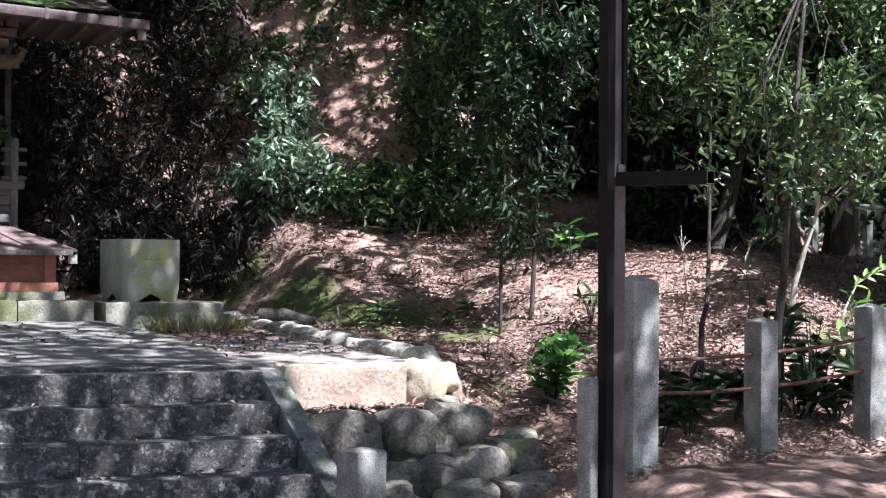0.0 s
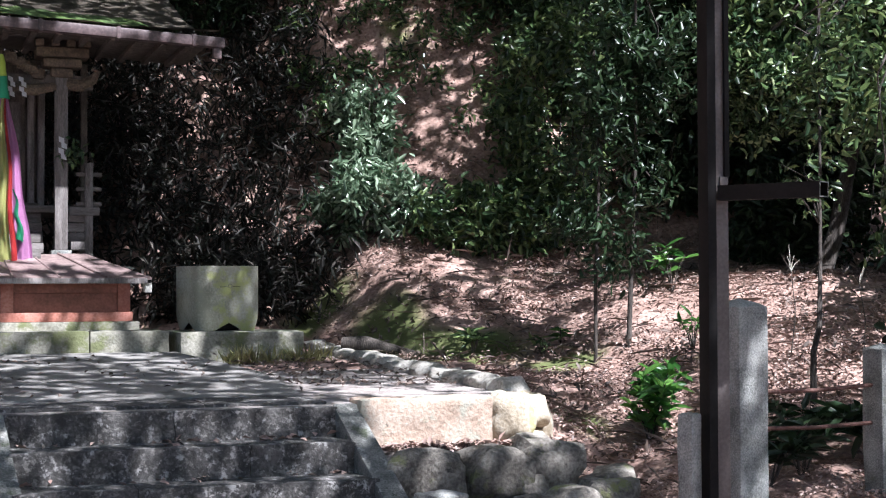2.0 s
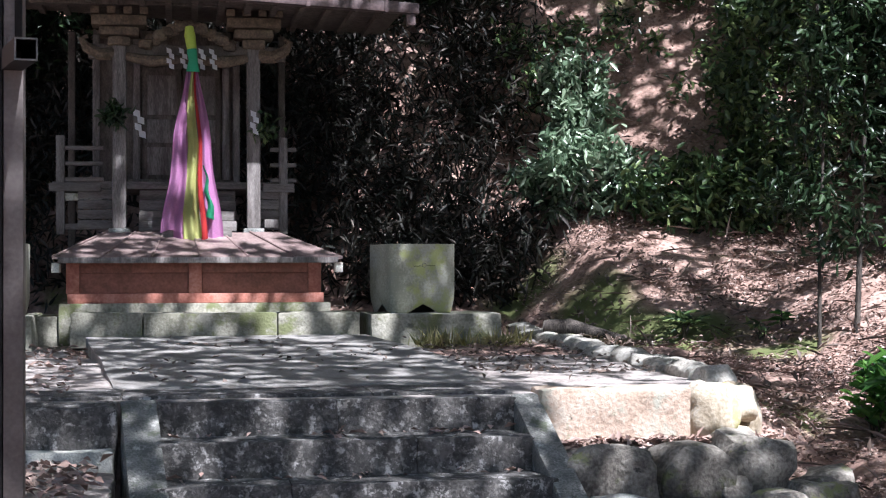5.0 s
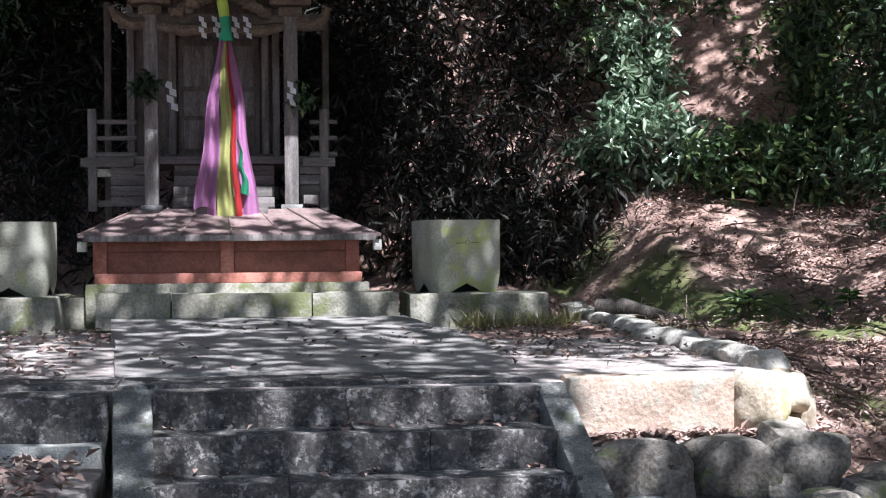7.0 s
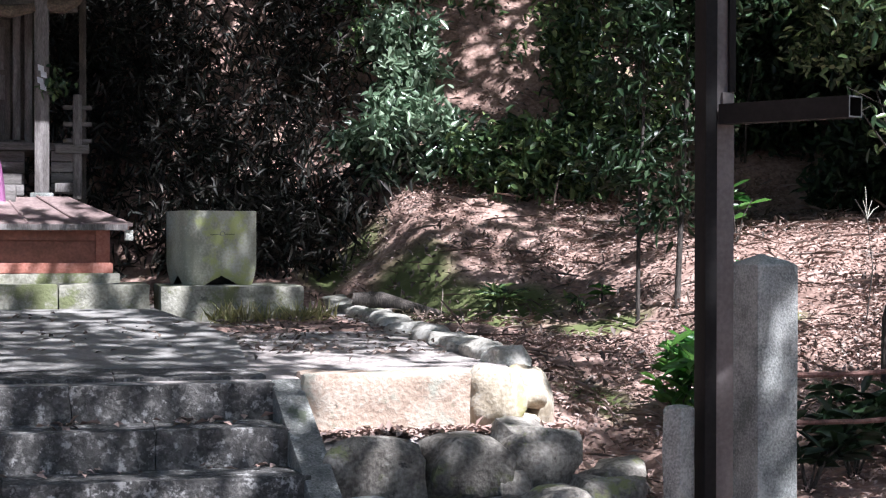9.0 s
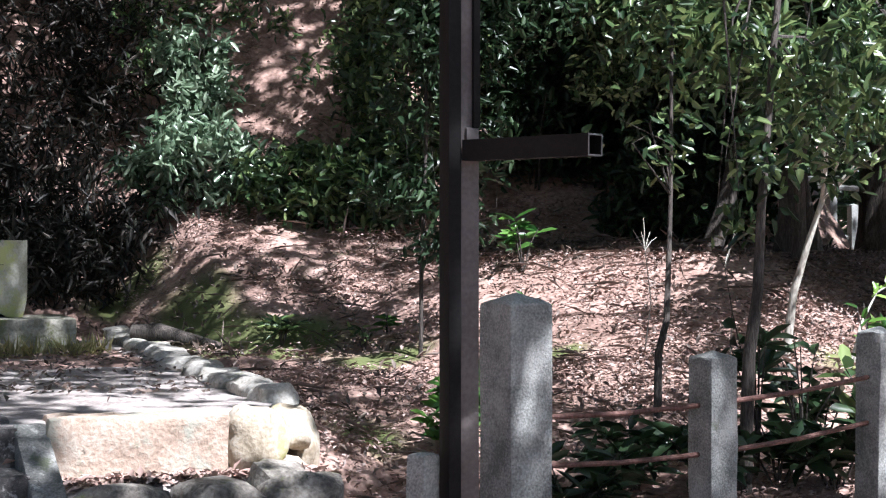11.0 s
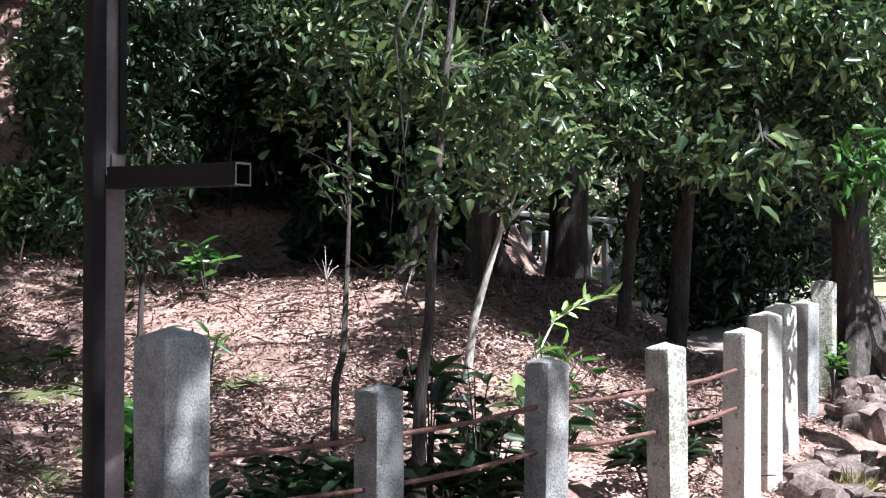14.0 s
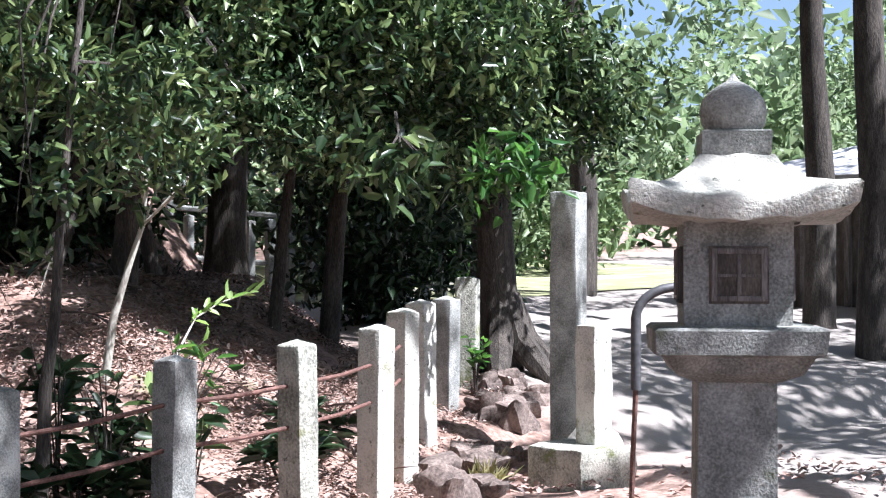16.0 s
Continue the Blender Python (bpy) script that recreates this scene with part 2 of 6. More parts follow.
M["rock"] = mat("brown_rock", [(0.06, 0.045, 0.04), (0.14, 0.105, 0.09), (0.24, 0.19, 0.165)], 0.9, 6, 0.6, 50, rnd=0.3)
L["grass"] = leaf_mat("dry_grass_leaves", [(0.18, 0.19, 0.07), (0.32, 0.30, 0.14), (0.42, 0.38, 0.22)], 0.6, 0.3)
L["far"] = leaf_mat("far_leaves", [(0.07, 0.11, 0.055), (0.16, 0.22, 0.11), (0.29, 0.36, 0.21)], 0.5, 0.4)


def ground_material():
    """Leaf-strewn earth with moss, turning to raked sand and lawn in the court."""
    m = mat("forest_floor", [(0.13, 0.08, 0.062), (0.26, 0.168, 0.135), (0.38, 0.265, 0.222)], 0.95, 2.2, 0.8, 28, spots=[((0.10, 0.13, 0.03), 0.55, 0.60), ((0.34, 0.26, 0.22), 22, 0.63), ((0.05, 0.035, 0.028), 18, 0.63)])
    nt = m.node_tree
    b = nt.nodes["Principled BSDF"]
    src = b.inputs["Base Color"].links[0].from_socket
    at = nt.nodes.new("ShaderNodeAttribute")
    at.attribute_name = "court"
    am = nt.nodes.new("ShaderNodeAttribute")
    am.attribute_name = "moss"
    nm = nt.nodes.new("ShaderNodeTexNoise")
    nm.inputs["Scale"].default_value, nm.inputs["Detail"].default_value, nm.inputs["Roughness"].default_value = 3.5, 8, 0.7
    mm = nt.nodes.new("ShaderNodeMath")
    mm.operation = "MULTIPLY"
    nt.links.new(am.outputs["Fac"], mm.inputs[0])
    nt.links.new(nm.outputs[0], mm.inputs[1])
    rm = nt.nodes.new("ShaderNodeValToRGB")
    rm.color_ramp.elements[0].position, rm.color_ramp.elements[1].position = 0.29, 0.45
    nt.links.new(mm.outputs[0], rm.inputs[0])
    mxm = nt.nodes.new("ShaderNodeMix")
    mxm.data_type = "RGBA"
    nt.links.new(rm.outputs[0], mxm.inputs[0])
    nt.links.new(src, mxm.inputs[6])
    mxm.inputs[7].default_value = (0.085, 0.098, 0.03, 1)
    src = mxm.outputs[2]
    n = nt.nodes.new("ShaderNodeTexNoise")
    n.inputs["Scale"].default_value, n.inputs["Detail"].default_value = 1.5, 8
    r = nt.nodes.new("ShaderNodeValToRGB")
    r.color_ramp.elements[0].position, r.color_ramp.elements[1].position = 0.35, 0.65
    r.color_ramp.elements[0].color, r.color_ramp.elements[1].color = (0.20, 0.178, 0.162, 1), (0.31, 0.28, 0.255, 1)
    nt.links.new(n.outputs[0], r.inputs[0])
    mx = nt.nodes.new("ShaderNodeMix")
    mx.data_type = "RGBA"
    nt.links.new(at.outputs["Fac"], mx.inputs[0])
    nt.links.new(src, mx.inputs[6])
    nt.links.new(r.outputs[0], mx.inputs[7])
    nt.links.new(mx.outputs[2], b.inputs["Base Color"])
    return m


# ---- helpers for meshes ----
RNG = np.random.default_rng(7)


def smooth(a, b, x):
    t = np.clip((x - a) / (b - a), 0, 1)
    return t * t * (3 - 2 * t)


def fence_y(x):
    return np.interp(x, [1.2, 1.8, 2.7, 3.7, 4.5, 5.35, 6.05, 7.4, 9.0], [-1.7, -1.6, -1.45, -1.25, -1.1, -0.65, -0.05, 1.0, 2.3])


def tz(y):
    """Height of the earth terrace, which climbs gently towards the shrine."""
    return 0.024 * y


def border_x(y):
    """Line of the edging stones between the terrace and the slope."""
    return np.interp(y, [-1.6, 0.3, 0.7, 1.5, 2.3, 3.5, 5.65], [1.2, 1.40, 1.36, 1.32, 1.25, 1.21, 1.19])


def gz(x, y):
    """Height of the ground."""
    x, y = np.asarray(x, float), np.asarray(y, float)
    z = -0.78 + 0.31 * smooth(-4.5, -1.6, y) * smooth(1.0, 2.0, x)
    xb = border_x(y)
    d = np.maximum(y - fence_y(x), 0)
    up = np.clip(0.165 + 0.10 * (x - 2.8), 0.165, 0.40) * smooth(-0.1, 1.9, x - xb) * d
    lim = 1.2
    up = np.where(up < lim, up, lim + 0.12 * (up - lim))
    east = smooth(7.2, 9.2, x - 0.25 * y)
    z = z + up * (1 - east)
    z = np.where((x < xb) & (y > 0.3), np.maximum(z, tz(y) - 0.08), z)
    z = np.where((x >= xb) & (y > -0.8), np.maximum(z, tz(y) - 0.05 - 0.20 * smooth(0.0, 0.6, x - xb) * smooth(2.2, 0.4, y) - 0.6 * smooth(0.8, -0.7, y)), z)
    # the bank climbs from behind the basin to the foot of the hill
    y0 = np.interp(x, [-6.0, -0.6, 0.4, 1.25, 1.9, 3.0], [6.1, 5.9, 5.3, 4.9, 3.1, 2.75])
    bank = tz(y) + (0.29 * np.maximum(y - y0, 0) + 0.03 * np.maximum(y - y0, 0) ** 2) * smooth(6.0, 3.6, x) - 0.06 * smooth(0.25, 0.0, np.abs(x - xb))
    z = np.where(y > 2.7, np.maximum(z, bank), z)
    yh = np.interp(x, [-20, 0.5, 2, 4, 6, 9, 14, 30], [6.3, 6.3, 6.2, 5.2, 4.6, 6.5, 20, 60])
    z = z + 0.80 * np.maximum(y - yh, 0) * np.clip((26 - y) / 8 + 1, 0.15, 1)
    far = np.hypot(x, y + 7)
    return z + east * (0.032 * np.clip(far - 12, 0, 34))


def tube(bm, pts, radii, n=8):
    """A tapered tube along points."""
    rings = []
    pts = [Vector(p) for p in pts]
    for i, p in enumerate(pts):
        d = (pts[min(i + 1, len(pts) - 1)] - pts[max(i - 1, 0)]).normalized()
        a = d.orthogonal().normalized() if abs(d.z) < 0.99 else Vector((1, 0, 0))
        a = (a - d * a.dot(d)).normalized()
        if i and (ref - d * ref.dot(d)).length > 0.1:
            a = (ref - d * ref.dot(d)).normalized()
        ref = a
        b = d.cross(a)
        r = radii[i]
        rings.append([bm.verts.new(p + r * (math.cos(k * math.tau / n) * a + math.sin(k * math.tau / n) * b)) for k in range(n)])
    for u, v in zip(rings, rings[1:]):
        for k in range(n):
            bm.faces.new((u[k], u[(k + 1) % n], v[(k + 1) % n], v[k]))
    bm.faces.new(rings[0][::-1])
    bm.faces.new(rings[-1])
    return bm


def block(bm, x0, x1, y0, y1, z0, z1, bev=0.0, cuts=0, amp=0.0, seed=0, top=0.0, freq=5.0):
    """A box between two corners, bevelled, and made uneven by noise; top: height of a low pyramid on it."""
    r = bmesh.ops.create_cube(bm, size=1)
    vs = r["verts"]
    for v in vs:
        v.co = Vector((x0 + (v.co.x + 0.5) * (x1 - x0), y0 + (v.co.y + 0.5) * (y1 - y0), z0 + (v.co.z + 0.5) * (z1 - z0)))
    fs = list({f for v in vs for f in v.link_faces})
    if top:
        tf = max(fs, key=lambda f: f.calc_center_median().z)
        c = bmesh.ops.poke(bm, faces=[tf])["verts"][0]
        c.co.z += top
        fs = list({f for v in vs for f in v.link_faces})
    es = list({e for f in fs for e in f.edges})
    if bev:
        g = bmesh.ops.bevel(bm, geom=es, offset=bev, segments=2, affect="EDGES", profile=0.6)
        vs = list({v for v in g["verts"]} | {v for f in g["faces"] for v in f.verts})
        es = list({e for v in vs for e in v.link_edges})
    if cuts:
        es = list({e for v in vs if v.is_valid for e in v.link_edges if e.calc_length() > 0.05})
        g = bmesh.ops.subdivide_edges(bm, edges=es, cuts=cuts, use_grid_fill=True)
        vs = [v for v in {*vs, *[q for q in g["geom"] if isinstance(q, bmesh.types.BMVert)]} if v.is_valid]
    if amp:
        for v in vs:
            if v.is_valid:
                v.co += amp * noise.noise_vector(v.co * freq + Vector((seed * 3.1, seed * 1.7, 0)))
    return bm


def stone(bm, c, r, seed, amp=0.25, sub=3, square=0.7):
    """A rounded, lumpy boulder."""
    vs = bmesh.ops.create_icosphere(bm, subdivisions=sub, radius=1)["verts"]
    for v in vs:
        p = v.co.copy()
        k = 1 + amp * noise.noise(p * 1.3 + Vector((seed * 5.3, seed, 0))) + 0.08 * noise.noise(p * 4 + Vector((seed, 0, 3)))
        p = Vector([math.copysign(abs(q) ** square, q) for q in p]) * k
        v.co = Vector(c) + Vector((p.x * r[0], p.y * r[1], p.z * r[2]))
    return bm


def data_of(name, bm, material, smooth_deg=40):
    me = bpy.data.meshes.new(name)
    bmesh.ops.recalc_face_normals(bm, faces=bm.faces[:])
    bm.to_mesh(me)
    bm.free()
    me.materials.append(material)
    me.shade_smooth()
    me.set_sharp_from_angle(angle=radians(smooth_deg))
    return me


def part(name, bm, material, parent, label=""):
    """One mesh under a thing; the mesh is given in world metres and is laid relative to its parents."""
    base, p = Vector(), parent
    while p is not None:
        base += p.location
        p = p.parent
    bmesh.ops.translate(bm, verts=bm.verts[:], vec=-base)
    ob = new(name, data_of(name, bm, material))
    ob.parent = parent
    return tagged(ob, label)


def thing(name, at, label, category, group="", kind=""):
    ob = new(name)
    ob.location = at
    ob.empty_display_size = 0.1
    return tagged(ob, label, category, group, kind)


def solid(name, bm, material, at, label, category, group="", kind=""):
    """A thing that is one mesh, given in world metres, with its origin at its base."""
    bmesh.ops.translate(bm, verts=bm.verts[:], vec=-Vector(at))
    ob = new(name, data_of(name, bm, material))
    ob.location = at
    return tagged(ob, label, category, group, kind)


def leaves(name, pos, length, width, material, droop=0.0, up=0.3, rng=RNG, dirs=None, fold=0.25, flat=False, oval=False):
    """Mesh data of many single folded leaves at the positions pos."""
    n = len(pos)
    d = rng.normal(size=(n, 3)) if dirs is None else dirs + 0.35 * rng.normal(size=(n, 3))
    d[:, 2] -= droop
    if flat:
        d[:, 2] *= 0.25
    d /= np.linalg.norm(d, axis=1, keepdims=True) + 1e-9
    nrm = rng.normal(size=(n, 3)) * (0.35 if flat else 0.8) + (0, 0, 1.0 if flat else up * 3)
    s = np.cross(d, nrm)
    s /= np.linalg.norm(s, axis=1, keepdims=True) + 1e-9
    u = np.cross(s, d)
    ln = length * rng.uniform(0.6, 1.3, (n, 1))
    wd = width * rng.uniform(0.7, 1.25, (n, 1))
    base, tip = pos, pos + d * ln - u * ln * 0.12
    mid = pos + d * ln * 0.45
    l, r = mid + s * wd * 0.5 + u * wd * fold, mid - s * wd * 0.5 + u * wd * fold
    if oval:
        half = s * wd * 0.5
        near, far_ = pos + d * ln * 0.28 + u * wd * fold, pos + d * ln * 0.70 - u * ln * 0.04 + u * wd * fold
        co = np.stack([base, near + half, far_ + half * 0.75, tip, far_ - half * 0.75, near - half], 1).reshape(-1, 3)
        idx, k = [0, 3, 2, 0, 2, 1, 0, 5, 4, 0, 4, 3], 6
    else:
        co = np.stack([base, l, tip, r], 1).reshape(-1, 3)
        idx, k = [0, 2, 1, 0, 3, 2], 4
    me = bpy.data.meshes.new(name)
    me.vertices.add(k * n)
    me.vertices.foreach_set("co", co.ravel())
    tri = (np.arange(n)[:, None] * k + idx).reshape(-1)
    me.loops.add(len(tri))
    me.loops.foreach_set("vertex_index", tri.astype(np.int32))
    me.polygons.add(len(tri) // 3)
    me.polygons.foreach_set("loop_start", np.arange(0, len(tri), 3, dtype=np.int32))
    me.update(calc_edges=True)
    me.materials.append(material)
    return me


def clumps(rng, n, centre, radii, count, spread, shell=0.0):
    """Positions in count clumps inside an ellipsoid."""
    c = rng.normal(size=(count, 3))
    c /= np.linalg.norm(c, axis=1, keepdims=True)
    c *= (shell + (1 - shell) * rng.uniform(size=(count, 1))) ** (1 / 2)
    c = np.asarray(centre) + c * np.asarray(radii)
    k = rng.integers(0, count, n)
    return c[k] + rng.normal(size=(n, 3)) * spread * rng.uniform(0.5, 1.2, (count, 1))[k]


# ---- ground ----
def axis(lo, hi, a, b, step):
    """Even steps between a and b, growing steps out to lo and hi."""
    out = list(np.arange(a, b + 1e-6, step))
    s = step
    while out[-1] < hi:
        s *= 1.3
        out.append(min(hi, out[-1] + s))
    s = step
    while out[0] > lo:
        s *= 1.3
        out.insert(0, max(lo, out[0] - s))
    return np.array(out)


def build_ground():
    gx, gy = axis(-400, 400, -6, 11, 0.12), axis(-400, 400, -4, 13, 0.12)
    X, Y = np.meshgrid(gx, gy)
    Z = gz(X, Y)
    near = (np.hypot(X - 2, Y - 3) < 30)
    for j, i in zip(*np.where(near)):
        p = Vector((X[j, i], Y[j, i], 0))
        Z[j, i] += 0.06 * noise.noise(p * 0.9) + 0.045 * noise.noise(p * 2.6) + 0.035 * noise.noise(p * 5.5)
    me = bpy.data.meshes.new("ground")
    w, h = len(gx), len(gy)
    k = np.arange(w * h).reshape(h, w)
    q = np.stack([k[:-1, :-1], k[:-1, 1:], k[1:, 1:], k[1:, :-1]], -1).reshape(-1, 4)
    me.from_pydata(np.stack([X, Y, Z], -1).reshape(-1, 3).tolist(), [], q.tolist())
    court = smooth(7.4, 9.0, X - 0.25 * Y) * smooth(9, 6, Y - 0.5 * np.maximum(X - 8, 0))
    a = me.attributes.new("court", "FLOAT", "POINT")
    a.data.foreach_set("value", np.clip(court, 0, 1).ravel())
    moss = sum(np.exp(-((X - cx) / rx) ** 2 - ((Y - cy) / ry) ** 2) for cx, cy, rx, ry in ((1.65, 4.5, 0.5, 0.8), (2.2, 3.4, 0.55, 0.5), (1.3, 5.7, 0.5, 0.4), (1.55, 3.4, 0.35, 0.5), (1.9, 0.9, 0.35, 0.5), (3.4, 1.6, 0.3, 0.2), (2.6, 2.6, 0.5, 0.3)))
    a = me.attributes.new("moss", "FLOAT", "POINT")
    a.data.foreach_set("value", np.clip(moss, 0, 1).ravel())
    me.materials.append(ground_material())
    me.shade_smooth()
    return tagged(new("ground", me), "leaf-strewn reddish forest floor rising to a wooded slope", "ground", kind="structure")


build_ground()


# ---- terrace, paving, stairs ----
def build_terrace():
    bm = bmesh.new()
    xs = np.linspace(-5.5, 1.5, 57)
    ys = np.linspace(0.09, 6.4, 46)
    grid = {}
    for j, y in enumerate(ys):
        for i, x in enumerate(xs):
            xx = -5.5 + (x + 5.5) / 7.0 * (5.5 + float(np.interp(y, [0, 0.3, 0.7, 1.5, 2.3, 3.5, 6.4], [0.98, 1.22, 1.36, 1.32, 1.25, 1.21, 1.19])))
            z = tz(y) + 0.02 * noise.noise(Vector((x * 2, y * 2, 0))) * (1 if y > 0.25 else 0)
            grid[i, j] = bm.verts.new((xx, y, z))
    for j in range(len(ys) - 1):
        for i in range(len(xs) - 1):
            bm.faces.new((grid[i, j], grid[i + 1, j], grid[i + 1, j + 1], grid[i, j + 1]))
    low = [bm.verts.new((grid[i, 0].co.x, 0.09, -0.95)) for i in range(len(xs))]
    for i in range(len(xs) - 1):
        bm.faces.new((low[i], low[i + 1], grid[i + 1, 0], grid[i, 0]))
    solid("terrace", bm, M["terrace"], (-2, 3, 0), "earthen terrace strewn with dry leaves", "terrace", kind="structure")


build_terrace()


def build_paving():
    """The pale paved way up to the shrine, in long slabs."""
    pav = thing("paving", (-1, 2, tz(2)), "grey stone paving with dry leaves and worn joints", "paving", kind="structure")
    left = [(0.72, -2.08), (1.5, -2.16), (2.2, -2.22), (2.9, -2.32), (3.68, -2.40)]
    right = [(0.72, -0.02), (1.5, 0.02), (2.2, 0.0), (2.9, -0.15), (3.68, -0.33)]
    for k in range(4):
        y0, y1 = left[k][0], left[k + 1][0]
        bm = bmesh.new()
        xa, xb = left[k][1], right[k][1]
        block(bm, xa + 0.001, xb - 0.001, y0 + 0.001, y1 - 0.001, -0.16, -0.012, 0.003, 6, 0.003, 2)
        for v in bm.verts:
            v.co.z += 0.054 * v.co.y
            g, f = (v.co.y - y0) / (y1 - y0), (v.co.x - xa) / (xb - xa)
            v.co.x += g * ((left[k + 1][1] - xa) * (1 - f) + (right[k + 1][1] - xb) * f)
        part("slab", bm, M["paving"], pav)
    # the wide front course above the stairs
    for a, b in ((-3.6, -2.02), (-2.02, -0.72), (-0.72, 0.0)):
        bm = bmesh.new()
        block(bm, a + 0.003, b - 0.003, 0.16, 0.69, -0.15, 0.022, 0.01, 5, 0.008, a)
        part("slab", bm, M["step_stone"], pav)


build_paving()


def build_stairs():
    st = thing("stairs", (-0.9, -0.6, -0.75), "dark weathered stone stairs with pale lichen", "stairs", kind="structure")
    joints = [[-1.83, -0.92, 0.02], [-1.83, -0.55, 0.05], [-1.83, -1.2, 0.1], [-1.83, -0.8, 0.12], [-1.83, -0.3, 0.13]]
    for k, js in enumerate(joints):
        y0, y1 = -0.30 * k, -0.30 * k + 0.42
        if k == 0:
            y1 = 0.17
        for a, b in zip(js, js[1:]):
            bm = bmesh.new()
            block(bm, a + 0.001, b - 0.001, y0, y1, -0.175 * k - 0.20, -0.175 * k, 0.008, 9, 0.010, 3, freq=9)
            part("step", bm, M["step_stone"], st)
    bm = bmesh.new()
    block(bm, -1.83, 0.12, -1.1, 0.02, -1.2, -0.9)
    part("footing", bm, M["step_stone"], st)

    def rail(x0, x1, lean, label):
        bm = bmesh.new()
        block(bm, x0, x1, -1.75, 0.05, -0.12, 0.0, 0.012, 8, 0.008, x0, freq=7)
        for v in bm.verts:
            d = -(v.co.y - 0.05)
            if v.co.z < -0.06:
                v.co.z -= 0.35
            v.co.z -= 0.59 * d - 0.015
            v.co.x += lean * d
        part("side_stone", bm, M["curb_stone"], st, label)

    rail(0.0, 0.145, 0.10, "sloping granite side stone")
    rail(-2.02, -1.84, 0.10, "sloping granite side stone")


build_stairs()


def build_retaining():
    w = thing("retaining_wall", (0.8, 0, -0.75), "sunlit concrete retaining wall capped by rounded stones", "wall", kind="structure")
    bm = bmesh.new()
    block(bm, 0.15, 0.97, -0.04, 0.25, -0.42, 0.035, 0.02, 10, 0.022, 3, freq=6)
    part("facing", bm, M["plaster"], w)
    bm = bmesh.new()
    block(bm, 0.12, 1.3, -0.22, 0.0, -0.6, -0.26, 0.03, 6, 0.04, 5)
    part("ledge", bm, M["terrace"], w, "earth ledge with dry leaves")
    for i, (x, y, z, rx, ry, rz, m) in enumerate([
            (1.10, 0.08, -0.10, 0.15, 0.16, 0.165, "sun_stone"), (1.30, 0.20, -0.07, 0.11, 0.14, 0.11, "sun_stone"), (1.40, 0.32, -0.17, 0.085, 0.12, 0.18, "sun_stone"),
            (1.24, 0.05, -0.28, 0.13, 0.12, 0.10, "sun_stone"), (1.60, 0.75, -0.24, 0.10, 0.12, 0.10, "boulder")]):
        bm = bmesh.new()
        part("cap_stone", stone(bm, (x, y, z), (rx, ry, rz), i + 1, 0.35, 3, 0.9), M[m], w)
    row = [(0.42, -0.32, -0.40, 0.22, 0.16, 0.15), (0.84, -0.30, -0.41, 0.20, 0.16, 0.16), (1.19, -0.24, -0.36, 0.20, 0.18, 0.16), (1.07, -0.42, -0.47, 0.07, 0.07, 0.08),
           (0.36, -0.52, -0.66, 0.20, 0.18, 0.14), (0.72, -0.62, -0.66, 0.13, 0.14, 0.12), (0.95, -0.66, -0.64, 0.14, 0.14, 0.13), (1.22, -0.62, -0.60, 0.15, 0.16, 0.13),
           (1.48, -0.50, -0.58, 0.17, 0.16, 0.15), (1.62, -0.30, -0.56, 0.16, 0.15, 0.16), (0.55, -0.85, -0.76, 0.17, 0.16, 0.13), (0.98, -0.95, -0.74, 0.16, 0.15, 0.12), (1.40, -0.9, -0.72, 0.16, 0.15, 0.12)]
    for i, (x, y, z, a, b, c) in enumerate(row):
        bm = bmesh.new()
        part("boulder", stone(bm, (x, y, z), (a * 1.12, b * 1.1, c * 1.1), i + 11, 0.4, 3, 0.62), M["boulder"], w)
    # left of the stairs
    lw = thing("retaining_wall_left", (-2.9, 0, -0.75), "dark mossy retaining wall above a leaf-filled bed", "wall", kind="structure")
    for a, b in ((-4.6, -3.4), (-3.4, -2.75), (-2.75, -2.03)):
        bm = bmesh.new()
        block(bm, a + 0.003, b - 0.003, -0.06, 0.2, -0.42, -0.005, 0.02, 5, 0.02, a)
        part("wall_stone", bm, M["step_stone"], lw)
    for a, b in ((-4.5, -3.3), (-3.3, -2.04)):
        bm = bmesh.new()
        block(bm, a, b - 0.004, -0.20, -0.05, -0.6, -0.215, 0.02, 5, 0.018, b)
        part("ledge", bm, M["granite_pale"], lw, "pale stone ledge")
    bm = bmesh.new()
    block(bm, -4.5, -2.04, -1.25, -0.19, -0.9, -0.32, 0.02, 6, 0.05, 9)
    part("leaf_bed", bm, M["terrace"], lw)
    bm = bmesh.new()
    block(bm, -4.3, -2.25, -1.42, -1.22, -0.95, -0.33, 0.02, 3, 0.012, 3)
    part("bed_stone", bm, M["curb_stone"], lw)


build_retaining()


def build_border():
    """Low stones that edge the terrace on the side of the slope."""
    b = thing("stone_border", (1.5, 3, 0.1), "row of low weathered edging stones", "kerb", kind="structure")
    r = random.Random(3)
    y, x = 0.62, 1.52
    i = 0
    while y < 5.6:
        ln = r.uniform(0.24, 0.46)
        xm = float(border_x(y))
        bm = bmesh.new()
        stone(bm, (xm + r.uniform(-0.03, 0.03), y + ln / 2, tz(y) + 0.015), (r.uniform(0.11, 0.15), ln * 0.54, r.uniform(0.06, 0.08)), i + 40, 0.3, 3, 0.75)
        part("edging_stone", bm, M["edging"], b)
        y += ln
        i += 1


build_border()


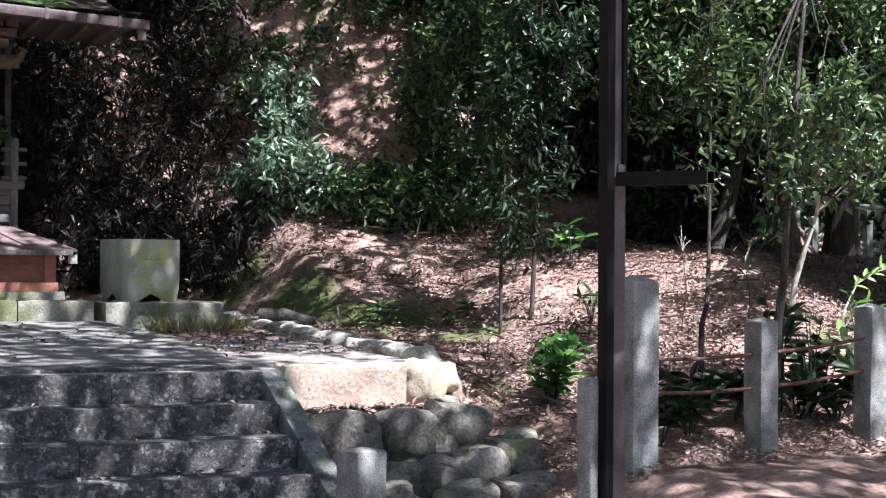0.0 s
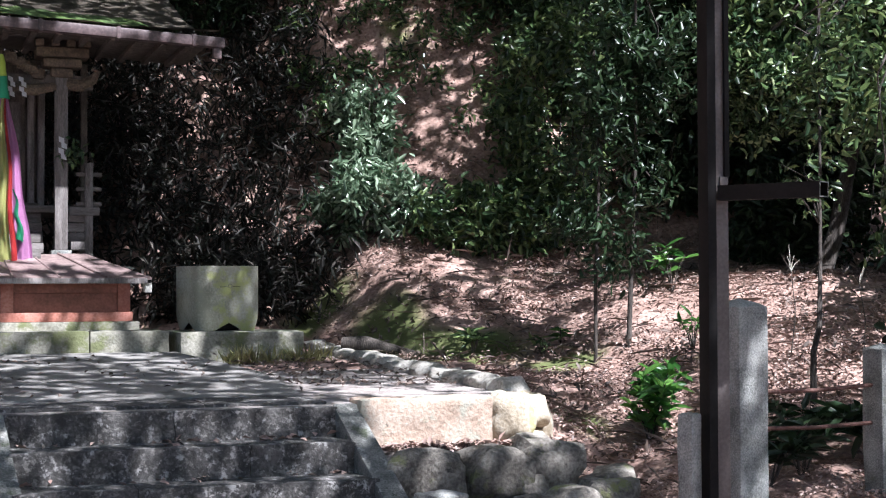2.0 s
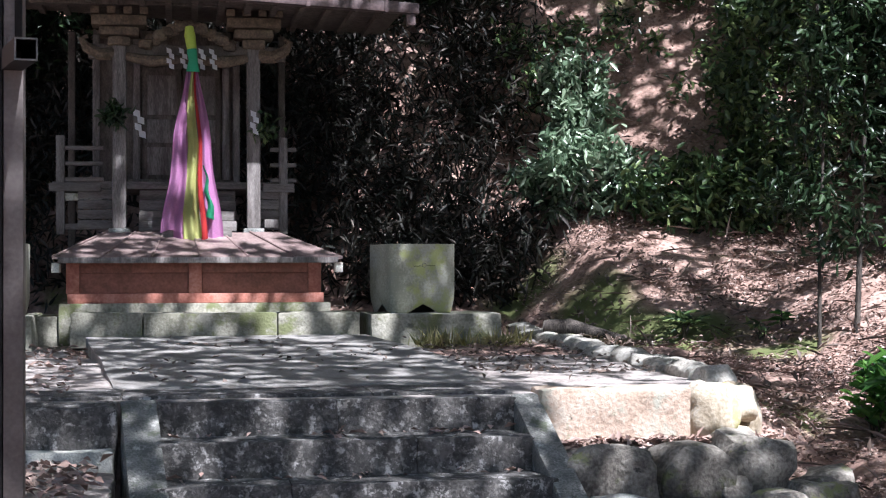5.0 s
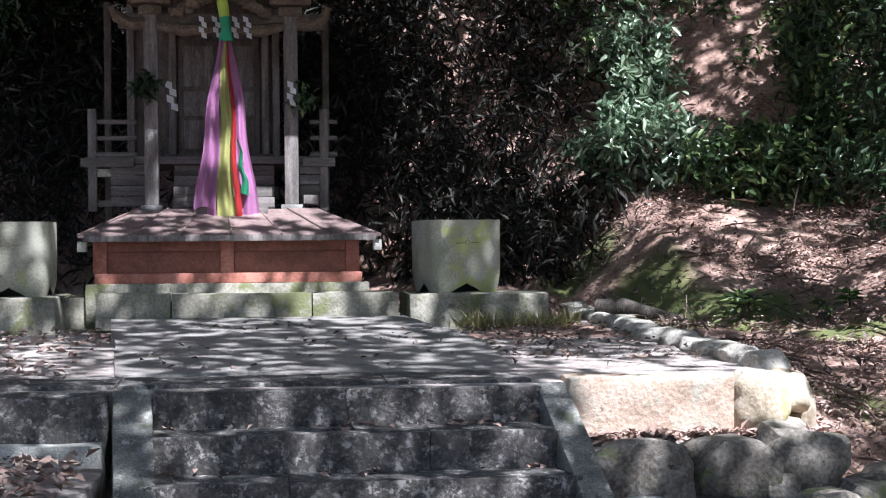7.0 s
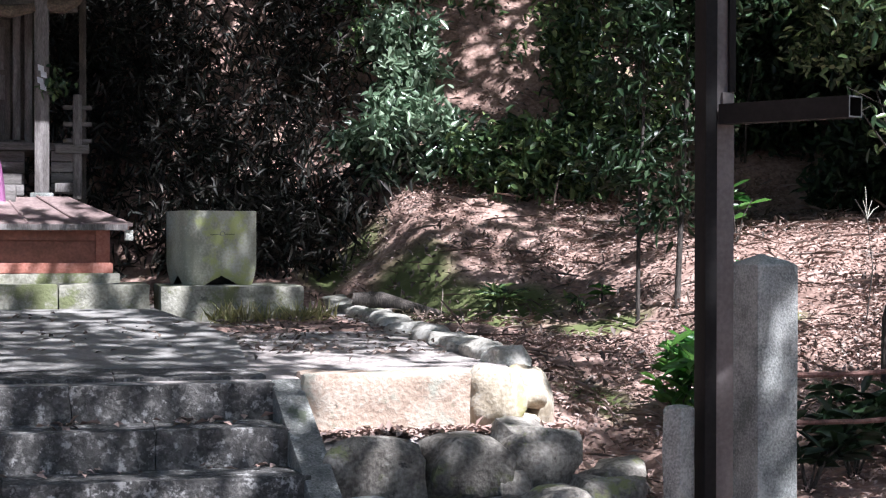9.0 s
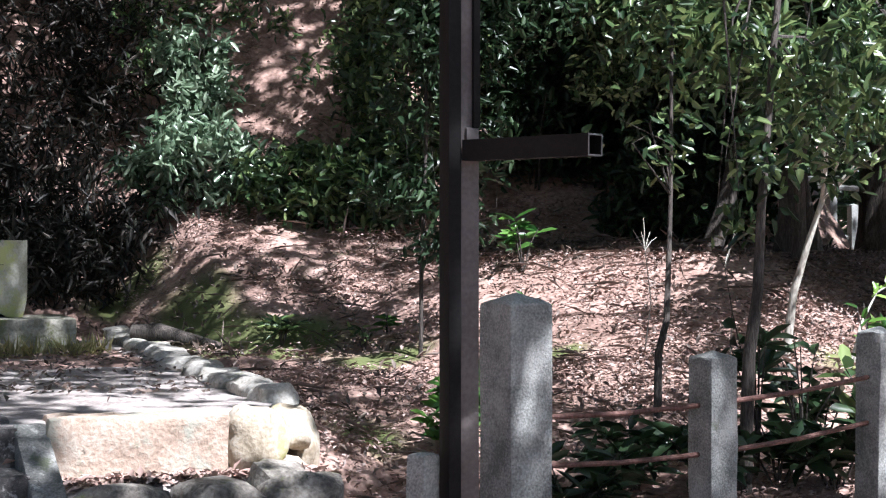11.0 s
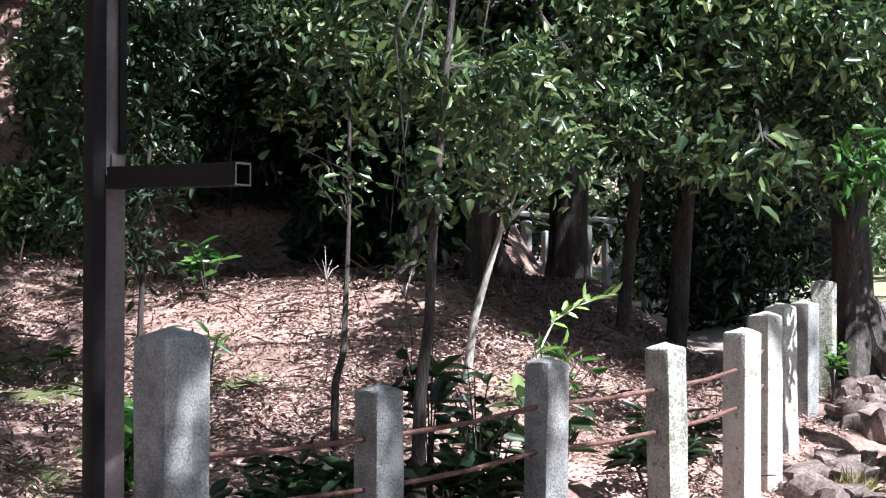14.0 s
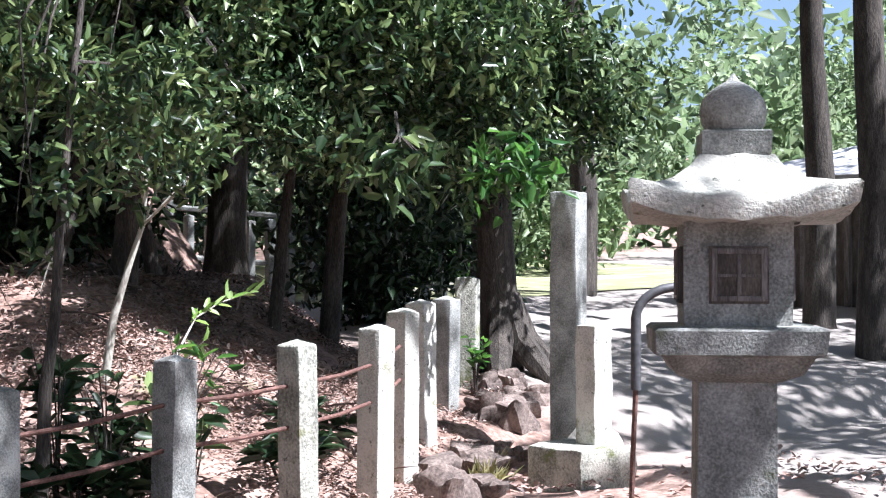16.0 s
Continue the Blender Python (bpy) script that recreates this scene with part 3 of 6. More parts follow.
# ---- shrine forecourt: kerb, basins ----
def build_kerb():
    k = thing("kerb", (-1.5, 3.85, 0.19), "low mossy stone kerb before the shrine", "kerb", kind="structure")
    for i, (a, b) in enumerate(((-2.52, -1.99), (-1.99, -0.99), (-0.99, -0.36))):
        bm = bmesh.new()
        block(bm, a + 0.004, b - 0.004, 3.76, 4.35, 0.1, 0.36 - 0.004 * i, 0.012, 5, 0.01, i)
        part("kerb_stone", bm, M["slab"], k)
    bm = bmesh.new()
    block(bm, -2.62, -0.56, 4.06, 6.6, 0.1, 0.425, 0.012, 4, 0.006, 7)
    part("plinth", bm, M["slab"], k)
    bm = bmesh.new()
    block(bm, -4.2, -2.62, 4.1, 4.9, 0.1, 0.33, 0.012, 4, 0.008, 8)
    part("kerb_stone", bm, M["slab"], k)


build_kerb()


def basin(name, cx, cy, z0, group, turn=0):
    """A square stone water basin with rounded lower edges and a scalloped foot."""
    b = thing(name, (cx, cy, z0), "square greenish stone water basin on a concrete slab", "basin", group)
    b.rotation_euler = (0, 0, radians(turn))
    w, h = 0.555, 0.535
    bm = bmesh.new()
    n, m = 16, 18
    rings = []
    for j in range(m + 1):
        f = j / m
        z = z0 + h * f
        half = w / 2 * (1 - 0.10 * max(0, 1 - f / 0.35) ** 2.2) * (1 + 0.0 * f)
        ring = []
        for s in range(4):
            for i in range(n):
                u = -1 + 2 * i / n
                p = [(u, -1), (1, u), (-u, 1), (-1, -u)][s]
                q = Vector((p[0], p[1], 0))
                l = (abs(q.x) ** 9 + abs(q.y) ** 9) ** (1 / 9)
                q = q / l * half
                zz = z
                if f < 0.3:
                    arch = max(0, 0.055 * (1 - (abs(u) / 0.42) ** 2)) if abs(u) < 0.42 else 0
                    arch = max(arch, 0.0)
                    arch += 0.012 * max(0, math.cos(u * 14)) if abs(u) < 0.42 else 0
                    zz = z + arch * (1 - f / 0.3)
                q.z = 0
                d = 0.006 * noise.noise(Vector((q.x * 6, q.y * 6, z * 6)))
                ring.append(bm.verts.new((cx + q.x * (1 + d), cy + q.y * (1 + d), zz)))
        rings.append(ring)
    # rim and bowl
    for half, z in ((w / 2 - 0.055, z0 + h), (w / 2 - 0.075, z0 + h - 0.03), (w / 2 - 0.11, z0 + h - 0.26)):
        ring = []
        for s in range(4):
            for i in range(n):
                u = -1 + 2 * i / n
                p = [(u, -1), (1, u), (-u, 1), (-1, -u)][s]
                q = Vector((p[0], p[1], 0))
                q = q / (abs(q.x) ** 9 + abs(q.y) ** 9) ** (1 / 9) * half
                ring.append(bm.verts.new((cx + q.x, cy + q.y, z)))
        rings.append(ring)
    for r0, r1 in zip(rings, rings[1:]):
        for i in range(len(r0)):
            bm.faces.new((r0[i], r0[(i + 1) % len(r0)], r1[(i + 1) % len(r0)], r1[i]))
    bm.faces.new(rings[-1])
    part("bowl", bm, M["basin"], b)
    # near-black block paints the shade under the arched foot
    bm = bmesh.new()
    block(bm, cx - 0.14, cx + 0.14, cy - 0.14, cy + 0.14, z0, z0 + 0.10, 0.01)
    part("foot", bm, M["dark"], b, "inner foot block, coloured near black as shade")
    bm = bmesh.new()
    pts = [(cx + 0.016 * math.cos(a), cy - w / 2 - 0.001, z0 + 0.37 + 0.016 * math.sin(a)) for a in np.linspace(0, math.tau, 13)]
    tube(bm, pts, [0.003] * 13, 5)
    part("crest", bm, M["slab"], b, "faint carved round crest")
    bm = bmesh.new()
    tube(bm, [(cx - 0.09, cy - w / 2 - 0.001, z0 + 0.362), (cx - 0.022, cy - w / 2 - 0.001, z0 + 0.366)], [0.003] * 2, 5)
    part("crest", bm, M["slab"], b, "faint carved lines")
    bm = bmesh.new()
    tube(bm, [(cx + 0.022, cy - w / 2 - 0.001, z0 + 0.366), (cx + 0.09, cy - w / 2 - 0.001, z0 + 0.366)], [0.003] * 2, 5)
    part("crest", bm, M["slab"], b, "faint carved lines")


def basin_slab(x0, x1, y0, y1, z1, name):
    s = thing(name, ((x0 + x1) / 2, (y0 + y1) / 2, tz(y0)), "stained concrete slab under a stone basin", "slab", "slabs under the basins")
    bm = bmesh.new()
    block(bm, x0, x1, y0, y1, tz(y0) - 0.08, z1, 0.014, 7, 0.010, x0)
    part("base", bm, M["slab"], s)


basin_slab(-0.30, 0.70, 3.60, 4.50, 0.34, "basin_slab")
basin("water_basin", 0.10, 4.20, 0.34, "stone basins", 12)
basin_slab(-4.0, -2.78, 3.66, 4.6, 0.345, "basin_slab")
basin("water_basin", -3.13, 4.12, 0.345, "stone basins")


# ---- shrine ----
SX = (-2.2, -1.115)
SHRINE = thing("shrine", (-1.65, 5.4, 0.42), "small weathered grey wooden shrine with a mossy roof", "shrine")


def build_shrine():
    s = SHRINE

    def b(name, x0, x1, y0, y1, z0, z1, m, bev=0.006, label="", cuts=0, amp=0.0, par=None):
        bm = bmesh.new()
        block(bm, x0, x1, y0, y1, z0, z1, bev, cuts, amp, x0 + z0)
        return part(name, bm, M[m], par or s, label)

    # red base
    base = b("base", -2.50, -0.67, 4.13, 6.3, 0.425, 0.74, "red_dark", label="red painted boarded base")
    b("sill", -2.56, -0.61, 4.10, 4.16, 0.425, 0.50, "red", 0.006, "red painted sill", par=base)
    for x in (-2.52, -1.60, -0.68):
        b("stud", x - 0.05, x + 0.05, 4.105, 4.15, 0.5, 0.735, "red", 0.005, par=base)
    for xa, xb in ((-2.47, -1.65), (-1.55, -0.73)):
        b("panel", xa + 0.004, xb - 0.004, 4.118, 4.15, 0.50, 0.655, "red_dark", 0.004, par=base)
        b("rail", xa + 0.004, xb - 0.004, 4.112, 4.15, 0.66, 0.735, "red_dark", 0.004, par=base)
    # skirt roof in metal sheets
    xs0, xs1 = np.linspace(-2.66, -0.47, 7), np.linspace(-2.30, -0.92, 7)
    for i in range(6):
        bm = bmesh.new()
        pts = [(xs0[i], 3.97, 0.775), (xs0[i + 1] - 0.004, 3.97, 0.775), (xs1[i + 1] - 0.004, 4.78, 0.985), (xs1[i], 4.78, 0.985)]
        bot = [bm.verts.new((x, y, z - 0.014)) for x, y, z in pts]
        topv = [bm.verts.new((x, y, z + 0.006 * (i % 2))) for x, y, z in pts]
        bm.faces.new(topv), bm.faces.new(bot[::-1])
        for k in range(4):
            bm.faces.new((bot[k], bot[(k + 1) % 4], topv[(k + 1) % 4], topv[k]))
        part("skirt_sheet", bm, M["copper"], s, "brownish metal roof sheet")
        bm = bmesh.new()
        tube(bm, [(xs0[i], 3.97, 0.782), (xs1[i], 4.78, 0.992)], [0.009, 0.009], 6)
        part("seam", bm, M["copper"], s)
    for sx, e in ((-1, 0), (1, 6)):
        bm = bmesh.new()
        x0, x1 = xs0[e], xs1[e]
        vs = [bm.verts.new(p) for p in ((x0, 3.97, 0.775), (x1, 4.78, 0.985), (x1, 6.2, 0.985), (x0, 6.2, 0.775))]
        bm.faces.new(vs)
        g = bmesh.ops.solidify(bm, geom=bm.faces[:], thickness=0.014)
        part("skirt_sheet", bm, M["copper"], s)
    b("skirt_fascia", -2.62, -0.51, 3.965, 3.985, 0.732, 0.775, "wood", 0.003, "pale fascia board")
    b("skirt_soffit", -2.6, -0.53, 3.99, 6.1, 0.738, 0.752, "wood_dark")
    for x in (-2.67, -0.53):
        b("bearer", x, x + 0.06, 4.0, 4.12, 0.66, 0.735, "granite_pale", 0.004, "pale beam end")
    # stone footing and grey box between the columns
    b("box", -1.86, -1.30, 4.62, 4.86, 0.93, 1.07, "wood_h", 0.006, "small grey wooden box")
    for x in SX:
        f = b("footing", x - 0.085, x + 0.085, 4.82, 4.99, 0.97, 1.02, "granite", 0.006, "square stone footing")
        b("column", x - 0.055, x + 0.055, 4.85, 4.96, 1.02, 2.62, "wood", 0.014, "weathered grey square column", 6, 0.003)
        # bracket complex
        for k, (w, z0, z1) in enumerate(((0.09, 2.50, 2.57), (0.16, 2.58, 2.65), (0.22, 2.66, 2.74))):
            b("bracket", x - w, x + w, 4.80 - 0.03 * k, 5.0, z0, z1, "wood_carved", 0.012, "carved timber bracket", 3, 0.01)
        for dx in (-0.19, -0.06, 0.07, 0.2):
            b("bearing_block", x + dx - 0.035, x + dx + 0.035, 4.74, 4.82, 2.75, 2.81, "wood_carved", 0.01)
    b("beam", -2.45, -0.85, 4.86, 4.95, 2.40, 2.52, "wood_dark", 0.01, "dark crossbeam")
    # carved beam ends and frog-leg strut
    for x, sg in ((SX[1], 1), (SX[0], -1)):
        bm = bmesh.new()
        tube(bm, [(x + sg * 0.05, 4.9, 2.45), (x + sg * 0.16, 4.88, 2.44), (x + sg * 0.26, 4.86, 2.49), (x + sg * 0.30, 4.85, 2.56), (x + sg * 0.25, 4.85, 2.58)], [0.06, 0.055, 0.045, 0.03, 0.02], 8)
        part("nosing", bm, M["wood_carved"], s, "carved elephant-nose beam end")
    for k in range(13):
        a = -1.2 + 2.4 * k / 12
        bm = bmesh.new()
        stone(bm, (-1.65 + 0.28 * a, 4.83 + 0.02 * math.sin(k * 2.1), 2.58 + 0.10 * math.cos(a * 1.3) - 0.05 * abs(a)), (0.06, 0.035, 0.045), k + 80, 0.4, 2)
        part("carving", bm, M["wood_carved"], s, "carved dragon-like openwork in ochre wood")
    bm = bmesh.new()
    tube(bm, [(-2.14, 4.86, 2.42), (-1.95, 4.82, 2.38), (-1.65, 4.80, 2.40), (-1.35, 4.82, 2.38), (-1.17, 4.86, 2.42)], [0.035, 0.05, 0.03, 0.05, 0.035], 8)
    part("carving", bm, M["wood_carved"], s, "ochre carved lintel")
    b("purlin", -2.9, -0.35, 4.72, 4.84, 2.82, 2.90, "wood_dark", 0.01)
    # body behind
    b("floor", -2.75, -0.76, 5.2, 6.3, 1.36, 1.42, "wood_h", 0.006, "grey veranda boards")
    for k in range(4):
        b("stair_tread", -2.05, -1.25, 5.0 + 0.09 * k, 5.14 + 0.09 * k, 1.0 + 0.09 * k, 1.085 + 0.09 * k, "wood_h", 0.008, "grey timber step")
    for k in range(4):
        for xa, xb in ((-2.55, -2.27), (-1.05, -0.86)):
            b("side_board", xa, xb, 5.19 - 0.0 * k, 5.23, 1.02 + 0.085 * k, 1.10 + 0.085 * k, "wood_h", 0.008)
    wall = b("wall", -2.45, -1.20, 5.62, 6.2, 1.42, 2.75, "wood_dark", 0.01, "dark timber wall")
    for x in (-2.42, -2.08, -1.32, -1.23):
        b("post", x - 0.03, x + 0.03, 5.57, 5.63, 1.42, 2.7, "wood", 0.008, par=wall)
    for x0, x1 in ((-2.03, -1.70), (-1.69, -1.37)):
        d = b("door", x0, x1, 5.585, 5.615, 1.44, 2.42, "wood_dark", 0.004, "panelled timber door", par=wall)
        for z0, z1 in ((1.50, 1.74), (1.78, 1.98), (2.02, 2.36)):
            b("panel", x0 + 0.04, x1 - 0.04, 5.572, 5.586, z0, z1, "wood", 0.006, par=wall)
    b("threshold", -2.15, -1.25, 5.55, 5.62, 1.40, 1.46, "wood_dark", 0.006, par=wall)
    # railing either side
    for x0, x1, xp in ((-2.78, -2.36, -2.69), (-1.02, -0.76, -0.85)):
        b("railing_post", xp - 0.035, xp + 0.035, 5.17, 5.24, 0.98, 1.80, "wood", 0.008, "weathered railing post")
        for z in (1.42, 1.55, 1.68):
            b("railing_bar", x0 + 0.06, x1 + 0.02, 5.185, 5.225, z, z + 0.035, "wood_h", 0.005)
        b("deck_edge", x0, x1, 5.15, 5.2, 1.335, 1.405, "wood_h", 0.006, "grey deck edge beam")
    b("crossbar", -2.72, -2.36, 5.2, 5.25, 1.26, 1.32, "granite_pale", 0.004)
    b("crossbar", -2.72, -2.40, 5.2, 5.25, 1.02, 1.07, "wood_h", 0.004)
    b("crossbar", -1.02, -0.9, 5.0, 5.1, 1.03, 1.10, "wood", 0.004)
    for x in (-2.66, -0.80):
        b("post", x - 0.03, x + 0.03, 6.1, 6.2, 0.42, 2.8, "wood_dark", 0.01)
    # roof: bark with moss, rising back from the eave
    bm = bmesh.new()
    n, m = 28, 12
    g = {}
    for i in range(n + 1):
        for j in range(m + 1):
            x = -3.6 + 3.74 * i / n
            f = j / m
            y = 3.95 + 3.2 * f
            over = max(0, x + 0.7) * 0.10 + max(0, -2.6 - x) * 0.10
            z = 2.78 + 0.95 * f - 0.15 * math.sin(f * math.pi) + over * (1 - f) * 0.4 + 0.02 * noise.noise(Vector((x * 4, y * 4, 0)))
            g[i, j] = bm.verts.new((x, y, z))
    for i in range(n):
        for j in range(m):
            bm.faces.new((g[i, j], g[i + 1, j], g[i + 1, j + 1], g[i, j + 1]))
    bmesh.ops.solidify(bm, geom=bm.faces[:], thickness=0.09)
    roof = part("roof", bm, M["thatch"], s, "dark bark roof")
    bm = bmesh.new()
    n, m = 34, 14
    g = {}
    for i in range(n + 1):
        for j in range(m + 1):
            x = -2.9 + 2.6 * i / n + 0.10 * noise.noise(Vector((j * 0.9, 3, 1)))
            f = j / m
            y = 4.15 + 1.4 * f + 0.10 * noise.noise(Vector((i * 0.7, 0, 1)))
            edge = min(i, n - i, j, m - j) / 3
            ff = (y - 3.95) / 3.2
            z = 2.80 + 0.95 * ff - 0.15 * math.sin(ff * math.pi) + (0.055 * min(1, edge) + 0.03 * noise.noise(Vector((x * 7, y * 7, 0))) - 0.03)
            g[i, j] = bm.verts.new((x, y, z))
    for i in range(n):
        for j in range(m):
            bm.faces.new((g[i, j], g[i + 1, j], g[i + 1, j + 1], g[i, j + 1]))
    part("moss_cover", bm, M["moss"], roof, "thick green moss")
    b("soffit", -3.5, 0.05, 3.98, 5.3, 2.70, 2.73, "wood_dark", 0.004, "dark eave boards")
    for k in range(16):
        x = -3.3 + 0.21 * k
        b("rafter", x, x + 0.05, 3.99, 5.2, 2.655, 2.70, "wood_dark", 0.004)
    gut = b("gutter", -3.55, 0.16, 3.86, 3.96, 2.655, 2.745, "gutter", 0.02, "brown metal eave gutter")
    for k in range(5):
        b("gutter_joint", -2.6 + 0.62 * k, -2.57 + 0.62 * k, 3.853, 3.963, 2.65, 2.75, "gutter", 0.004, par=gut)
    b("gutter_end", 0.06, 0.13, 3.88, 3.94, 2.565, 2.655, "gutter", 0.006, par=gut)


build_shrine()


def settle_roof():
    """The old roof sags towards the outlet of its gutter."""
    for ob in SHRINE.children_recursive:
        if ob.name.split(".")[0] in ("roof", "moss_cover", "soffit", "rafter", "gutter", "gutter_joint", "gutter_end"):
            for v in ob.data.vertices:
                v.co.y += 0.27
                v.co.z += 0.05 - 0.05 * (v.co.x + SHRINE.location.x - 0.1)


settle_roof()


def build_rope():
    r = thing("bell_rope", (-1.62, 4.6, 0.87), "pink, yellow, red and green cloth streamers of a shrine bell rope", "bell rope")
    strips = [("pink", -1.0, -0.30, 0.12, 0.0), ("pink", -0.62, -0.2, 0.03, 0.02), ("yellow", -0.32, 0.28, 0.0, -0.02), ("crimson", 0.26, 0.46, 0.0, -0.03), ("pink", 0.40, 1.0, 0.03, 0.0), ("green", 0.48, 0.74, 0.16, -0.035)]
    for k, (col, a, b, lift, dy) in enumerate(strips):
        bm = bmesh.new()
        n, m = 18, 24
        g = {}
        for j in range(m + 1):
            f = j / m
            if col == "green":
                f = 0.62 + 0.33 * f
            z = 2.30 + (0.865 + lift - 2.30) * f
            half = 0.045 + 0.205 * f ** 0.85
            for i in range(n + 1):
                u = a + (b - a) * i / n * (1 if col != "green" else 0.25 + 0.75 * j / m)
                x = -1.615 + u * half + 0.01 * math.sin(j * 0.5 + k)
                y = 4.60 + dy - 0.016 * math.sin(u * 15 + k) * (0.4 + f) - 0.05 * f * (1 - u * u)
                g[i, j] = bm.verts.new((x, y, z + 0.015 * math.sin(u * 7 + k) * f))
        for i in range(n):
            for j in range(m):
                bm.faces.new((g[i, j], g[i, j + 1], g[i + 1, j + 1], g[i + 1, j]))
        bmesh.ops.solidify(bm, geom=bm.faces[:], thickness=0.004)
        part("streamer", bm, M[col], r, f"{col} cloth streamer")
    bm = bmesh.new()
    pts = [(-1.64, 4.62, 2.63), (-1.635, 4.60, 2.56), (-1.62, 4.59, 2.45), (-1.61, 4.59, 2.36), (-1.612, 4.6, 2.27)]
    tube(bm, pts[:3], [0.035, 0.045, 0.04], 10)
    part("knot", bm, M["lime"], r, "lime-green cloth knot")
    bm = bmesh.new()
    tube(bm, pts[2:], [0.042, 0.036, 0.055], 10)
    part("wrap", bm, M["green"], r, "green cloth wrapping")


build_rope()


def shide(x, y, z, size, turn, group):
    """A zigzag paper streamer of four folded squares."""
    t = thing("paper_streamer", (x, y, z), "white zigzag folded paper streamer", "paper streamer", group)
    bm = bmesh.new()
    for k in range(4):
        cx, cz = x + (k % 2) * size * 0.45 + turn * k * size * 0.35, z - (k + 0.5) * size * 0.95
        q = [(-0.48, 0.62), (0.42, 0.30), (0.48, -0.62), (-0.42, -0.30)]
        bm.faces.new([bm.verts.new((cx + u * size, y - 0.004 * k - 0.004 * u, cz + v * size)) for u, v in q])
    bmesh.ops.solidify(bm, geom=bm.faces[:], thickness=0.002)
    part("paper", bm, M["paper"], t)


for _x, _tn in ((-1.80, 0.0), (-1.70, 0.3), (-1.545, -0.2), (-1.46, 0.1)):
    shide(_x, 4.70, 2.47, 0.044, _tn, "papers on the lintel rope")
shide(-2.06, 4.79, 1.98, 0.060, 0.30, "papers on the columns")
shide(-1.12, 4.79, 1.98, 0.050, -0.12, "papers on the columns")


# ---- posts and poles ----
def stone_post(name, x, y, w, z0, z1, turn, m, label, group, top=0.03, seed=0, lean=0.0):
    bm = bmesh.new()
    block(bm, -w / 2, w / 2, -w / 2, w / 2, 0, z1 - z0 - top, 0.010, 5, 0.007, seed, top, freq=11)
    ob = new(name, data_of(name, bm, M[m]))
    ob.matrix_basis = pose(x, y, z0, 0, lean, turn)
    return tagged(ob, label, "stone post", group)


# posts in the sun take granite_pale, which puts sunlight into their colour
FENCE = [  # x, y, width, top, turn, material
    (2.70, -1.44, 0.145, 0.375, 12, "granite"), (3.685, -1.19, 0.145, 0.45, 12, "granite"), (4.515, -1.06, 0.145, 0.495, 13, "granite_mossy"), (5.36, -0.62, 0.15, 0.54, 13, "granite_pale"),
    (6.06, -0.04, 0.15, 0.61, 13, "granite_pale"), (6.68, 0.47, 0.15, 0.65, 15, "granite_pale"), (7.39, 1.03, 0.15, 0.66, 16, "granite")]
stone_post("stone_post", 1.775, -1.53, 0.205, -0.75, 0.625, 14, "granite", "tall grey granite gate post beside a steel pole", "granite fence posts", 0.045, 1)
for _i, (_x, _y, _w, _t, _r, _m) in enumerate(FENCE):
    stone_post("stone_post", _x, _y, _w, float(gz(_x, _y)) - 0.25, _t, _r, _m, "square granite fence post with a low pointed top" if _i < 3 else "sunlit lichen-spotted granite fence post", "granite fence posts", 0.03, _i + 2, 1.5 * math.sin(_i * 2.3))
stone_post("stone_post", 8.15, 1.62, 0.17, -0.55, 0.80, 35, "granite_mossy", "dark leaning granite post under a tree", "granite fence posts", 0.02, 22, 3)
stone_post("stone_post", 1.22, -2.02, 0.085, -0.85, 0.085, 30, "granite", "short slim stone marker beside a steel pole", "", 0.01, 31)
stone_post("stone_post", 0.20, -1.32, 0.20, -0.95, -0.325, 18, "granite", "short stump of a granite post beside the stairs", "", 0.02, 32)
stone_post("stone_post", 7.38, -0.20, 0.19, -0.55, 1.37, 20, "granite", "tall slim stone pillar in the court", "", 0.01, 33)


def rods():
    pts = [(1.80, -1.52, 0.0)] + [(x, y, t) for x, y, w, t, r, m in FENCE[:5]]
    for k, (a, b) in enumerate(zip(pts, pts[1:])):
        for drop in (0.225, 0.43):
            za = (0.13 if drop < 0.3 else -0.06) if k == 0 else a[2] - drop
            zb = b[2] - drop
            bm = bmesh.new()
            mid = ((a[0] + b[0]) / 2, (a[1] + b[1]) / 2, (za + zb) / 2 - 0.012)
            tube(bm, [(a[0], a[1], za), mid, (b[0], b[1], zb)], [0.011] * 3, 8)
            solid("fence_rod", bm, M["rust"], (a[0], a[1], za), "thin rusty iron rod through granite posts", "fence rod", "rusty fence rods")


rods()


